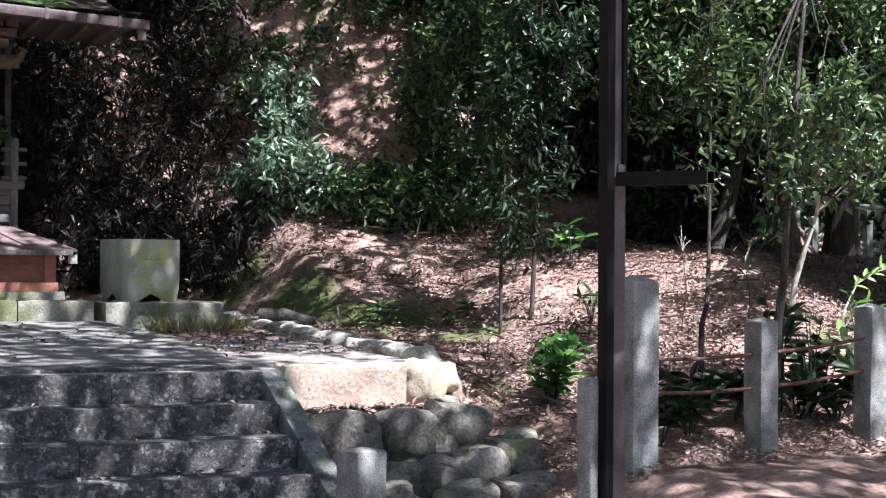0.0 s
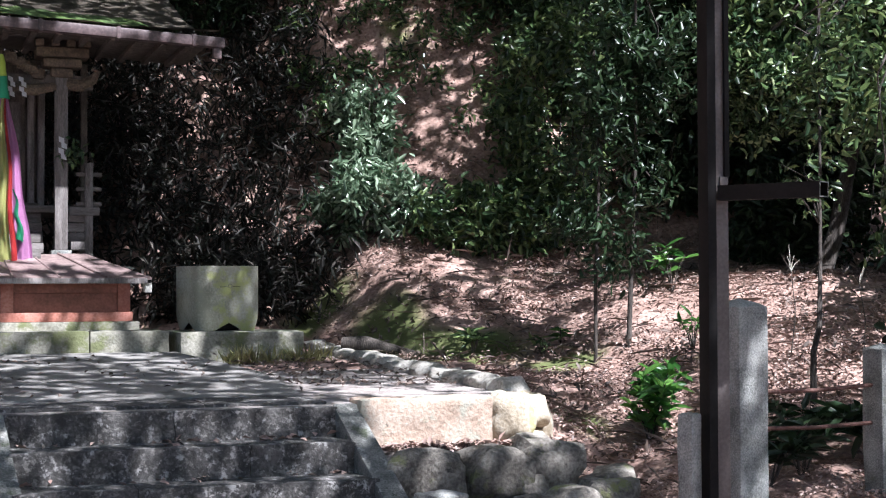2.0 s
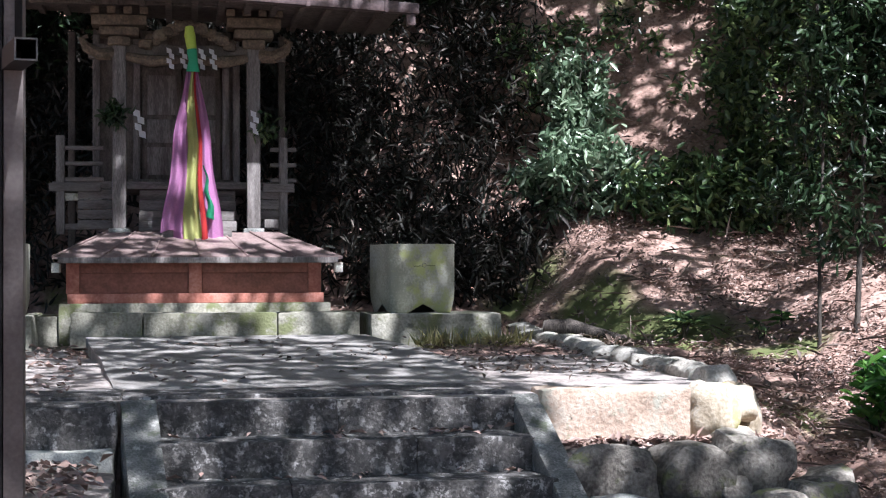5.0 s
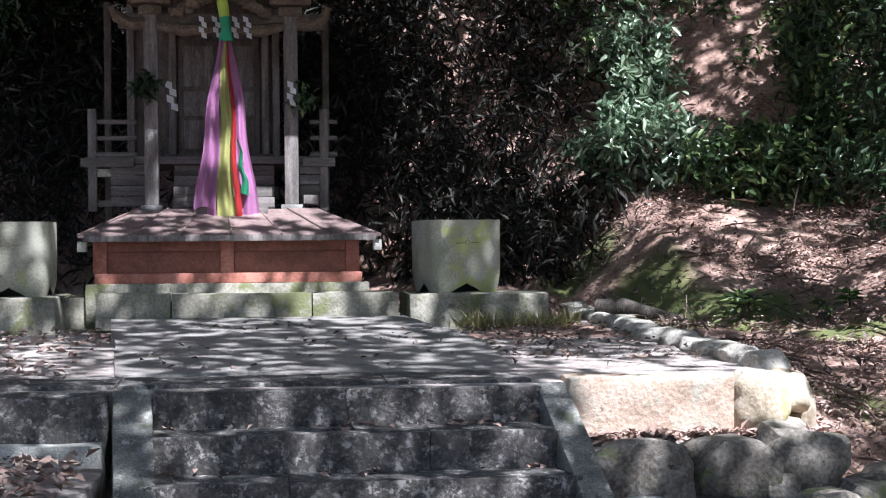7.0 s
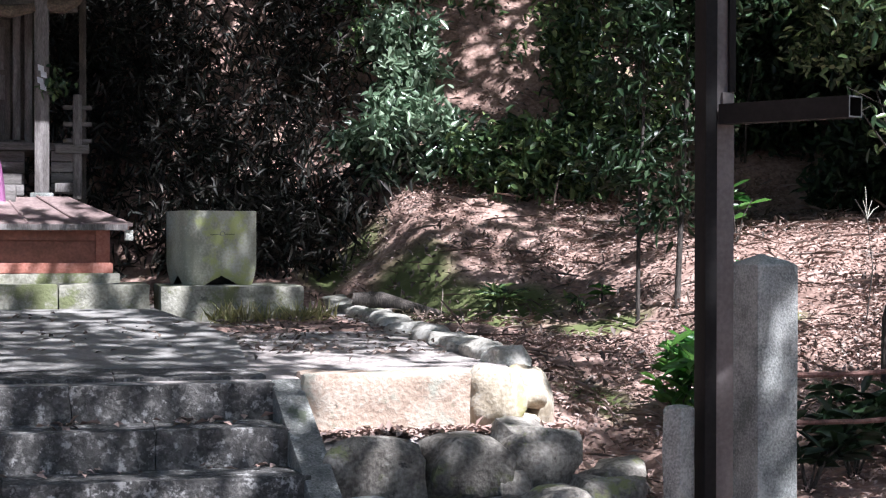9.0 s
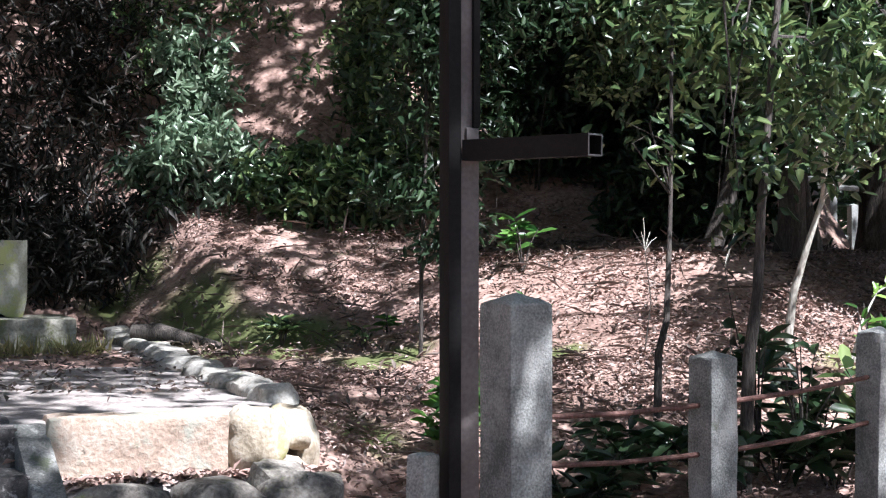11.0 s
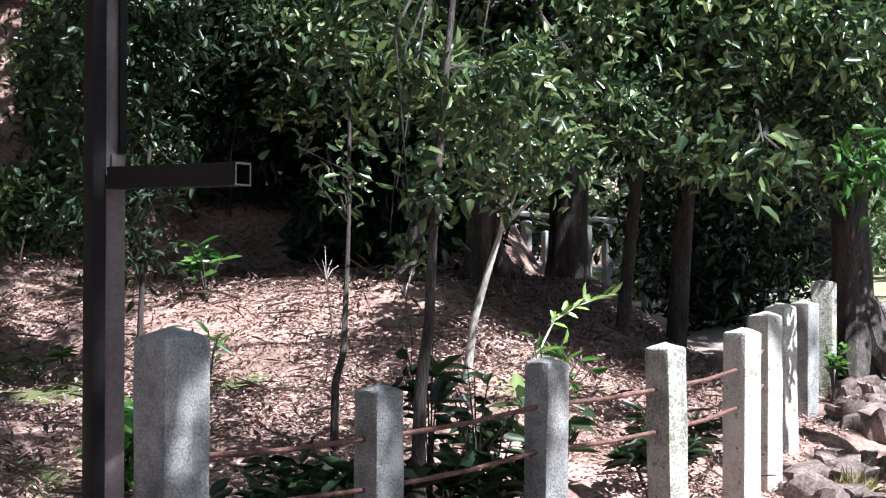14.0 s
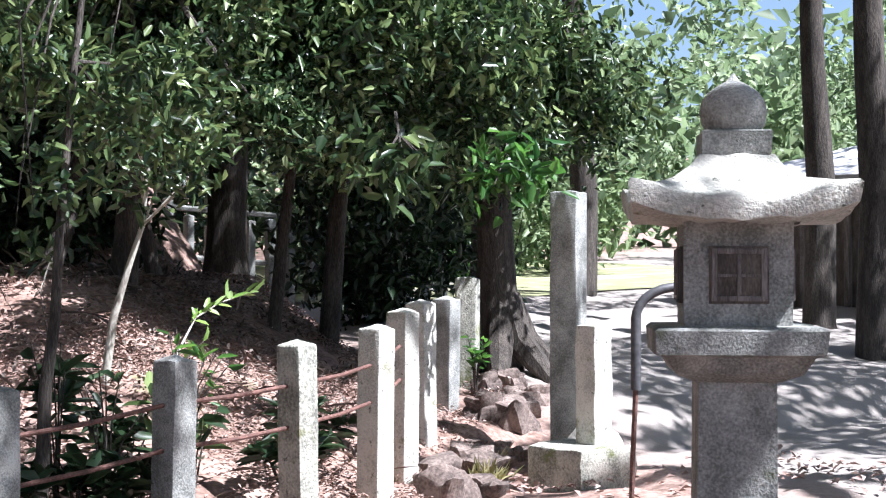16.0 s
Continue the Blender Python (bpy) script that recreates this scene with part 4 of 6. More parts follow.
def sign_pole(x, y, zb, tip, h=4.2):
    """A dark square pole of two profiles with a short square-tube arm."""
    p = thing("steel_pole", (x, y, -0.9), "dark brown square steel pole with an open tube arm", "pole", "steel poles before the shrine")
    # left profile near black, right profile a lighter brown
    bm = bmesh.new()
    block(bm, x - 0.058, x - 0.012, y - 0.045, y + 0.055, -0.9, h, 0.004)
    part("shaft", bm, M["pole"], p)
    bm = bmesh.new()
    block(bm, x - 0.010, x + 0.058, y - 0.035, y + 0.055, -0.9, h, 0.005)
    part("shaft", bm, M["pole_light"], p, "lighter brown steel side of the pole")
    bm = bmesh.new()
    block(bm, x + 0.030, x + 0.055, y - 0.055, y - 0.036, zb + 0.08, h, 0.003)
    part("rail", bm, M["pole"], p, "dark channel rail above the arm")
    bm = bmesh.new()
    block(bm, x + 0.005, x + 0.05, y - 0.05, y - 0.036, zb + 0.035, zb + 0.08, 0.006)
    part("clamp", bm, M["pole_light"], p, "small bolted clamp")
    # open square tube
    a, t = Vector((x + 0.02, y - 0.04, zb)), Vector(tip)
    d = (t - a).normalized()
    s = d.cross(Vector((0, 0, 1))).normalized() * 0.036
    u = s.cross(d).normalized() * 0.036
    bm = bmesh.new()
    o, q = [], []
    for e in (a, t):
        o.append([bm.verts.new(e + i * s + j * u) for i, j in ((-1, -1), (1, -1), (1, 1), (-1, 1))])
        q.append([bm.verts.new(e + 0.86 * (i * s + j * u)) for i, j in ((-1, -1), (1, -1), (1, 1), (-1, 1))])
    for k in range(4):
        k2 = (k + 1) % 4
        bm.faces.new((o[0][k], o[0][k2], o[1][k2], o[1][k]))
        bm.faces.new((q[0][k2], q[0][k], q[1][k], q[1][k2]))
        bm.faces.new((o[1][k], o[1][k2], q[1][k2], q[1][k]))
        bm.faces.new((o[0][k2], o[0][k], q[0][k], q[0][k2]))
    arm = part("arm", bm, M["pole"], p, "open square tube arm")
    bm = bmesh.new()
    e = t + d * 0.003
    for k in range(4):
        k2 = (k + 1) % 4
        cs = [(-1, -1), (1, -1), (1, 1), (-1, 1)]
        A, B = cs[k], cs[k2]
        bm.faces.new([bm.verts.new(e + f * (i * s + j * u)) for f, (i, j) in ((1.0, A), (1.0, B), (0.84, B), (0.84, A))])
    bmesh.ops.solidify(bm, geom=bm.faces[:], thickness=0.003)
    part("cut_edge", bm, M["steel"], arm, "bare cut edge of the tube")


sign_pole(1.345, -2.05, 1.13, (1.60, -2.60, 1.122), 2.9)
sign_pole(-2.32, -2.35, 1.40, (-2.20, -2.95, 1.36))


# ---- lantern and stones of the court ----
def build_lantern():
    cx, cy = 4.01, -4.10
    g0 = float(gz(cx, cy)) - 0.05
    A = -42.0
    l = thing("stone_lantern", (cx, cy, g0), "pale granite stone lantern with a broad curved roof", "stone lantern")
    R = Matrix.Rotation(radians(A - 5), 4, "Z")

    def put(bm):
        for v in bm.verts:
            p = R @ Vector((v.co.x, v.co.y, 0))
            v.co = Vector((cx + p.x, cy + p.y, v.co.z))
        return bm

    def prism(levels, n=4, amp=0.004):
        bm = bmesh.new()
        rings = []
        for half, z in levels:
            ring = []
            for s in range(4):
                for i in range(8):
                    u = -1 + 2 * i / 8
                    p = [(u, -1), (1, u), (-u, 1), (-1, -u)][s]
                    q = Vector((p[0], p[1], 0)) * half
                    q *= 1 + amp * 10 * noise.noise(Vector((q.x * 9, q.y * 9, z * 9)))
                    ring.append(bm.verts.new((q.x, q.y, z)))
            rings.append(ring)
        for r0, r1 in zip(rings, rings[1:]):
            for i in range(32):
                bm.faces.new((r0[i], r0[(i + 1) % 32], r1[(i + 1) % 32], r1[i]))
        bm.faces.new(rings[0][::-1]), bm.faces.new(rings[-1])
        return put(bm)

    part("base", prism([(0.30, g0 - 0.1), (0.30, g0 + 0.10), (0.26, g0 + 0.16), (0.18, g0 + 0.2)]), M["granite"], l)
    part("shaft", prism([(0.135, g0 + 0.2), (0.128, 0.1), (0.125, 0.475)]), M["granite"], l, "square granite shaft")
    part("platform", prism([(0.13, 0.47), (0.20, 0.50), (0.235, 0.555), (0.268, 0.565), (0.272, 0.64), (0.255, 0.652), (0.19, 0.655)]), M["granite"], l)
    part("fire_box", prism([(0.175, 0.655), (0.172, 1.0)]), M["granite"], l)
    for k in range(4):
        # dark panel on the wall replaces a recess; its shade is the colour
        bm = bmesh.new()
        block(bm, -0.095, 0.095, -0.182, -0.166, 0.725, 0.91, 0.002)
        bmesh.ops.rotate(bm, verts=bm.verts[:], matrix=Matrix.Rotation(k * math.pi / 2, 3, "Z"))
        win = part("window", put(bm), M["wood_dark"], l, "dark panel standing for the shaded recess of the lantern window")
        for dx0, dx1, z0, z1 in ((-0.088, -0.07, 0.733, 0.902), (0.07, 0.088, 0.733, 0.902), (-0.07, 0.07, 0.884, 0.902), (-0.07, 0.07, 0.733, 0.75), (-0.006, 0.006, 0.75, 0.884), (-0.07, -0.007, 0.81, 0.82), (0.007, 0.07, 0.81, 0.82)):
            bm = bmesh.new()
            block(bm, dx0, dx1, -0.190, -0.176, z0, z1, 0.002)
            bmesh.ops.rotate(bm, verts=bm.verts[:], matrix=Matrix.Rotation(k * math.pi / 2, 3, "Z"))
            part("lattice", put(bm), M["wood"], win)
    # roof with upturned corners
    bm = bmesh.new()
    rings = []
    prof = [(0.20, 0.985, 0.0), (0.345, 0.992, 0.055), (0.355, 1.045, 0.060), (0.345, 1.062, 0.06), (0.28, 1.085, 0.03), (0.21, 1.12, 0.01), (0.15, 1.165, 0.0), (0.12, 1.205, 0.0)]
    for half, z, lift in prof:
        ring = []
        for s in range(4):
            for i in range(12):
                u = -1 + 2 * i / 12
                p = [(u, -1), (1, u), (-u, 1), (-1, -u)][s]
                c = abs(u) ** 2.6
                q = Vector((p[0], p[1], 0)) * half * (0.965 + 0.05 * c)
                ring.append(bm.verts.new((q.x, q.y, z + lift * c + 0.014 * noise.noise(Vector((q.x * 22, q.y * 22, z * 22))))))
        rings.append(ring)
    for r0, r1 in zip(rings, rings[1:]):
        for i in range(48):
            bm.faces.new((r0[i], r0[(i + 1) % 48], r1[(i + 1) % 48], r1[i]))
    bm.faces.new(rings[0][::-1]), bm.faces.new(rings[-1])
    # roof paler than the shaft: sunlight on it is put into the stone
    part("roof", put(bm), M["granite_pale"], l, "broad granite roof with upturned corners")
    part("neck", prism([(0.108, 1.20), (0.112, 1.215), (0.112, 1.285), (0.105, 1.29)]), M["granite"], l)
    bm = bmesh.new()
    n = 20
    pr = [(0.085, 1.285), (0.105, 1.315), (0.112, 1.355), (0.105, 1.39), (0.085, 1.42), (0.05, 1.445), (0.022, 1.46), (0.004, 1.485)]
    rings = [[bm.verts.new((r * math.cos(k * math.tau / n), r * math.sin(k * math.tau / n), z)) for k in range(n)] for r, z in pr]
    for r0, r1 in zip(rings, rings[1:]):
        for i in range(n):
            bm.faces.new((r0[i], r0[(i + 1) % n], r1[(i + 1) % n], r1[i]))
    bm.faces.new(rings[0][::-1]), bm.faces.new(rings[-1])
    part("finial", put(bm), M["granite"], l, "onion-shaped granite finial")


build_lantern()


def build_marker():
    p = thing("stone_marker", (6.93, -0.72, -0.5), "white sunlit stone marker on a rough block", "stone marker")
    bm = bmesh.new()
    block(bm, 6.66, 7.16, -0.98, -0.52, -0.75, -0.235, 0.03, 5, 0.03, 4)
    part("plinth", bm, M["granite_mossy"], p, "rough mossy stone block")
    bm = bmesh.new()
    block(bm, 6.91, 7.07, -0.86, -0.70, -0.24, 0.50, 0.012, 5, 0.01, 6)
    part("post", bm, M["granite_pale"], p)
    bm = bmesh.new()
    stone(bm, (7.22, -0.55, -0.42), (0.17, 0.2, 0.26), 71)
    part("stone", bm, M["granite_pale"], p)


build_marker()


def build_pipe():
    t = thing("standpipe", (5.19, -2.75, -0.6), "dark bent water pipe standing in the court", "pipe")
    bm = bmesh.new()
    pts = [(5.15, -2.70, 0.30), (5.15, -2.70, 0.62)] + [(5.15 + 0.16 * (1 - math.cos(a)), -2.70 - 0.10 * (1 - math.cos(a)), 0.62 + 0.14 * math.sin(a)) for a in np.linspace(0.2, 1.7, 7)] + [(5.55, -2.96, 0.74)]
    tube(bm, pts, [0.024] * 2 + [0.022] * 8, 10)
    part("spout", bm, M["hose"], t)
    bm = bmesh.new()
    tube(bm, [(5.12, -2.68, -0.75), (5.14, -2.69, 0.0), (5.15, -2.70, 0.32)], [0.012] * 3, 8)
    part("riser", bm, M["rust"], t)


build_pipe()

_r = random.Random(5)
for _i in range(26):
    _x, _y = _r.uniform(5.6, 8.6), 0
    _y = float(fence_y(_x)) + _r.uniform(-0.75, -0.2)
    _s = _r.uniform(0.05, 0.12)
    _bm = bmesh.new()
    stone(_bm, (_x, _y, float(gz(_x, _y)) + _s * 0.35), (_s * _r.uniform(0.9, 1.5), _s, _s * _r.uniform(0.7, 1.3)), _i + 100, 0.85, 3, 0.6)
    solid("rock", _bm, M["rock"], (_x, _y, float(gz(_x, _y))), "rough brown rock lying beside the fence", "rock", "rocks beside the fence")


# ---- trees and shrubs ----
def tree(name, base, path, r0, blobs, n, ln, wd, lmat, label, bark="bark", limbs=6, seed=0, up=0.3, droop=0.1, group="", spread=0.3, count=30):
    """A trunk through path, limbs to each crown blob, and leaves in clumps within the blobs (centre, radii)."""
    rng = np.random.default_rng(seed + 50)
    t = thing(name, base, label, "tree", group)
    bm = bmesh.new()
    pts = [Vector(base) - Vector((0, 0, 0.15)), Vector(base)] + [Vector(p) for p in path]
    m = len(pts)
    tube(bm, pts, [r0 * 1.45, r0 * 1.15] + [r0 * (1 - 0.75 * k / (m - 2)) for k in range(m - 2)], 10)
    trunk = part("trunk", bm, M[bark], t)
    pos = []
    tot = sum(b[1][0] * b[1][1] * b[1][2] for b in blobs)
    for c, rad in blobs:
        k = max(40, int(n * rad[0] * rad[1] * rad[2] / tot))
        pos.append(clumps(rng, k, c, rad, max(6, count * k // n), spread))
        a = pts[rng.integers(max(1, m - 2), m)]
        for q in range(limbs):
            e = Vector(c) + Vector((rng.normal() * rad[0] * 0.5, rng.normal() * rad[1] * 0.5, rng.normal() * rad[2] * 0.4))
            mid = a.lerp(e, 0.5) + Vector((rng.normal() * 0.15, rng.normal() * 0.15, 0.1))
            bm = bmesh.new()
            tube(bm, [a, mid, e], [r0 * 0.35, r0 * 0.2, r0 * 0.06], 6)
            part("limb", bm, M[bark], trunk)
    pos = np.concatenate(pos)
    crown = new("crown", leaves("crown", pos - np.asarray(base), ln, wd, lmat, droop, up, rng, oval=True))
    crown.parent = t
    return t


def shrub(name, c, rad, n, ln, wd, lmat, label, seed, count=40, spread=0.13, up=0.3, droop=0.1, group="", cat="shrub", stems=5):
    rng = np.random.default_rng(seed + 500)
    z0 = float(gz(c[0], c[1]))
    t = thing(name, (c[0], c[1], z0), label, cat, group)
    pos = clumps(rng, n, c, rad, count, spread, 0.3)
    pos = pos[pos[:, 2] > gz(pos[:, 0], pos[:, 1])]
    o = new("foliage", leaves("foliage", pos - np.array([c[0], c[1], z0]), ln, wd, lmat, droop, up, rng, oval=True))
    o.parent = t
    for k in range(stems):
        e = (c[0] + rng.normal() * rad[0] * 0.5, c[1] + rng.normal() * rad[1] * 0.5, c[2] + rng.uniform(0, 0.6) * rad[2])
        bm = bmesh.new()
        b0 = (c[0] + rng.normal() * 0.08, c[1] + rng.normal() * 0.08, z0 - 0.06)
        tube(bm, [b0, ((b0[0] + e[0]) / 2 + rng.normal() * 0.06, (b0[1] + e[1]) / 2, (z0 + e[2]) / 2), e], [0.014, 0.01, 0.004], 5)
        part("stem", bm, M["bark"], t)
    return t


def G(x, y, h=0.0):
    return (x, y, float(gz(x, y)) + h)


# low shrubs on the slope behind the terrace
SLOPE = "evergreen shrubs on the slope"
shrub("shrub", G(1.98, 5.95, 0.34), (0.62, 0.42, 0.40), 2600, 0.12, 0.042, L["pale"], "leafy shrub on the slope, sun glints put into pale leaves", 1, 55, 0.085, up=0.12, group=SLOPE)
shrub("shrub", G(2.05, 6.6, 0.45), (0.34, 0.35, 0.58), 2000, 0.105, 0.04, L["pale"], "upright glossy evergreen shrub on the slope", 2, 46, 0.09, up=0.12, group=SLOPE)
shrub("shrub", G(2.85, 5.45, 0.25), (0.55, 0.40, 0.32), 2400, 0.115, 0.042, L["broad"], "low glossy evergreen shrub on the slope", 3, 44, 0.085, up=0.12, group=SLOPE)
shrub("shrub", G(3.75, 5.55, 1.0), (0.65, 0.55, 1.1), 5200, 0.105, 0.042, L["broad"], "tall dark evergreen shrub on the slope", 4, 80, 0.10, up=0.12, group=SLOPE)
shrub("shrub", G(4.5, 6.5, 1.0), (0.8, 0.6, 1.2), 5000, 0.105, 0.042, L["broad"], "tall dark evergreen shrub on the slope", 5, 80, 0.11, up=0.12, group=SLOPE)
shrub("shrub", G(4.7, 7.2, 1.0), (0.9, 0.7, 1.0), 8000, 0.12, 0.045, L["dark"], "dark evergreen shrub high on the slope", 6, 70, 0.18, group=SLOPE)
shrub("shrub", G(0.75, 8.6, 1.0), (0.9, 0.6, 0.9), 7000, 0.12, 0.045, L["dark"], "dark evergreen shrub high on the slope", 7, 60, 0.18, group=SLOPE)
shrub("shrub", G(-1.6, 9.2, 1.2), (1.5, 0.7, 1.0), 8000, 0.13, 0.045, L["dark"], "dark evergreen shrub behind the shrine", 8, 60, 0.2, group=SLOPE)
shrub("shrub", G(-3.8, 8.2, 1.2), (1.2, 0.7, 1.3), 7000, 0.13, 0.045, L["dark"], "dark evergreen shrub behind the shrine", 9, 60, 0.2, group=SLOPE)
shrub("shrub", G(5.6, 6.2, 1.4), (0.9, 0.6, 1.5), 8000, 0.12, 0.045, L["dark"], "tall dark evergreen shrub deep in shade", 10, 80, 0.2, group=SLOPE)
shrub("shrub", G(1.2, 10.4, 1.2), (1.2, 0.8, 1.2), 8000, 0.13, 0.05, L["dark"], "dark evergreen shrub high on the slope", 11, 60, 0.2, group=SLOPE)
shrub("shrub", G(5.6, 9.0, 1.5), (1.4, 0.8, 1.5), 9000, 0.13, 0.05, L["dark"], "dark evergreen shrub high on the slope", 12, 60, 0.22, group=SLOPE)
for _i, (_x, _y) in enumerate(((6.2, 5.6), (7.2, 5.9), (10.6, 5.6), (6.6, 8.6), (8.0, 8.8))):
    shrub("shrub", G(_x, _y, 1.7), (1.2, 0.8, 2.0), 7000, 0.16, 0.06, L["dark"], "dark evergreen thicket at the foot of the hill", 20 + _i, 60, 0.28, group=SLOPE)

shrub("sakaki_branch", (-2.25, 4.82, 1.94), (0.09, 0.04, 0.09), 160, 0.07, 0.03, L["dark"], "dark green evergreen sprig tied to a column", 45, 10, 0.03, cat="branch", stems=0, group="evergreen sprigs on the columns")
shrub("sakaki_branch", (-1.03, 4.84, 1.86), (0.07, 0.04, 0.10), 110, 0.07, 0.03, L["broad"], "dark green evergreen sprig tied to a column", 46, 8, 0.03, cat="branch", stems=0, group="evergreen sprigs on the columns")

shrub("shrub", G(3.85, 7.3, 0.8), (0.45, 0.5, 0.9), 3000, 0.11, 0.042, L["broad"], "upright glossy evergreen shrub on the slope", 13, 40, 0.09, up=0.12, group=SLOPE)
shrub("shrub", G(1.7, 8.7, 0.5), (0.5, 0.4, 0.6), 3000, 0.12, 0.045, L["dark"], "dark evergreen shrub high on the slope", 15, 40, 0.14, group=SLOPE)
shrub("shrub", G(2.6, 10.6, 0.9), (1.0, 0.6, 0.9), 6000, 0.12, 0.045, L["dark"], "dark evergreen shrub high on the slope", 14, 50, 0.16, group=SLOPE)

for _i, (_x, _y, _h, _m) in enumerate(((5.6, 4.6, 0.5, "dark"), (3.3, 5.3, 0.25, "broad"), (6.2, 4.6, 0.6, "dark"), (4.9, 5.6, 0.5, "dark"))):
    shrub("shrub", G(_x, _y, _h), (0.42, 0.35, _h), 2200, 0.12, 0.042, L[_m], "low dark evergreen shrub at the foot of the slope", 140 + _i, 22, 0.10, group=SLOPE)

# low plants
PL = "small broad-leaved plants"


def plant(x, y, h, r, n, ln, wd, lm, seed, label):
    rng = np.random.default_rng(seed + 900)
    z0 = float(gz(x, y))
    t = thing("plant", (x, y, z0), label, "plant", PL)
    k = 7 if n > 20 else 3
    pos, dirs = [], []
    for s in range(k):
        a, rr = rng.uniform(0, math.tau), r * rng.uniform(0.2, 1)
        tip = np.array([rr * math.cos(a), rr * math.sin(a), h * rng.uniform(0.6, 1.0)])
        bm = bmesh.new()
        tube(bm, [(x, y, z0 - 0.03), (x + tip[0] * 0.4, y + tip[1] * 0.4, z0 + tip[2] * 0.6), (x + tip[0], y + tip[1], z0 + tip[2])], [0.007, 0.005, 0.003], 5)
        part("stem", bm, M["bark"], t)
        for q in range(n // k):
            f = rng.uniform(0.55, 1)
            b = rng.uniform(0, math.tau)
            pos.append(tip * f)
            dirs.append([math.cos(b), math.sin(b), 0.25])
    o = new("foliage", leaves("foliage", np.array(pos), ln, wd, lm, 0.0, 0.5, rng, np.array(dirs), oval=True))
    o.parent = t


plant(2.29, 0.49, 0.50, 0.26, 120, 0.15, 0.05, L["bright"], 1, "bright green broad-leaved plant by the terrace edge")
plant(2.22, 0.42, 0.30, 0.20, 60, 0.14, 0.05, L["bright"], 2, "bright green broad-leaved plant by the terrace edge")
plant(3.25, 1.75, 0.32, 0.12, 26, 0.12, 0.04, L["bright"], 3, "small bright sprig on the leaf litter")
plant(3.75, 3.05, 0.45, 0.15, 40, 0.14, 0.045, L["bright"], 4, "small bright sprig on the leaf litter")
plant(2.05, 3.3, 0.22, 0.12, 40, 0.16, 0.03, L["broad"], 5, "dark tuft of strap leaves on moss")
plant(2.55, 3.0, 0.18, 0.10, 24, 0.10, 0.035, L["broad"], 6, "small seedling on the leaf litter")
plant(2.75, 3.1, 0.16, 0.08, 20, 0.10, 0.035, L["bright"], 7, "small seedling on the leaf litter")
plant(3.05, -0.85, 0.35, 0.35, 90, 0.15, 0.055, L["dark"], 8, "dark low plant behind the fence")
plant(3.45, -0.75, 0.35, 0.3, 80, 0.15, 0.055, L["dark"], 9, "dark low plant behind the fence")
plant(4.15, -0.65, 0.55, 0.3, 40, 0.17, 0.06, L["broad"], 10, "large-leaved seedling behind the fence")
for _i, (_x, _y) in enumerate(((2.8, -0.55), (3.7, -0.85), (3.95, -0.35), (4.75, -0.6), (5.15, -0.2), (2.2, -1.1))):
    plant(_x, _y, 0.36, 0.32, 84, 0.14, 0.052, L["dark"], 20 + _i, "dark low plant behind the fence")
plant(2.5, -0.95, 0.35, 0.3, 80, 0.14, 0.05, L["dark"], 11, "dark low plant behind the fence")
plant(4.45, -0.1, 0.75, 0.35, 27, 0.12, 0.035, L["bright"], 12, "bright leafy shoot in the sun")
plant(3.42, -0.62, 0.90, 0.34, 42, 0.16, 0.055, L["dark"], 14, "tall seedling with large drooping leaves in silhouette-dark colour")
plant(3.75, -0.5, 0.70, 0.28, 30, 0.15, 0.05, L["dark"], 15, "tall seedling with large drooping leaves in silhouette-dark colour")


def shoot(pts, n, ln, wd, lm, seed, label):
    """A single leafy stem through pts, its leaves on the outer half."""
    rng = np.random.default_rng(seed)
    p = np.array(pts, float)
    t = thing("leafy_shoot", tuple(p[0]), label, "plant", PL)
    bm = bmesh.new()
    tube(bm, pts, np.linspace(0.009, 0.003, len(pts)).tolist(), 6)
    part("stem", bm, M["bark_pale"], t)
    f = rng.uniform(0.45, 1.0, n) * (len(p) - 1)
    k = np.minimum(f.astype(int), len(p) - 2)
    q = p[k] + (p[k + 1] - p[k]) * (f - k)[:, None]
    d = rng.normal(size=(n, 3)) * 0.6 + (p[-1] - p[0]) / np.linalg.norm(p[-1] - p[0])
    o = new("foliage", leaves("foliage", q - p[0], ln, wd, lm, 0.0, 0.5, rng, d, oval=True))
    o.parent = t


def bare_twig(pts, r, forks, seed):
    """A dead twig with a few forks."""
    rng = np.random.default_rng(seed)
    t = thing("dead_twig", tuple(pts[0]), "pale dead forked twig standing on the slope", "twig", "dead twigs")
    bm = bmesh.new()
    tube(bm, pts, np.linspace(r, r * 0.4, len(pts)).tolist(), 6)
    stem = part("stem", bm, M["bark"], t)
    a = Vector(pts[-2])
    for k in range(forks):
        e = a + Vector((rng.uniform(-0.16, 0.12), rng.uniform(-0.1, 0.1), rng.uniform(0.06, 0.22)))
        bm = bmesh.new()
        tube(bm, [a, a.lerp(e, 0.5) + Vector((0, 0, 0.015)), e], [r * 0.6, r * 0.45, r * 0.25], 5)
        part("fork", bm, M["bark_pale"], stem)


shoot([(4.72, 0.50, 0.12), (4.85, 0.58, 0.36), (5.02, 0.66, 0.55), (5.20, 0.66, 0.64), (5.38, 0.60, 0.70)], 20, 0.105, 0.034, L["shoot"], 31, "bright yellow-green leafy shoot leaning in the sun")
shoot([(4.72, 0.50, 0.12), (4.80, 0.45, 0.30), (4.92, 0.42, 0.42)], 10, 0.10, 0.035, L["shoot"], 32, "bright yellow-green leafy shoot leaning in the sun")
bare_twig([G(3.75, 1.2, -0.03), (3.8, 1.2, 0.50), (3.76, 1.2, 0.80), (3.68, 1.2, 0.92)], 0.005, 4, 41)
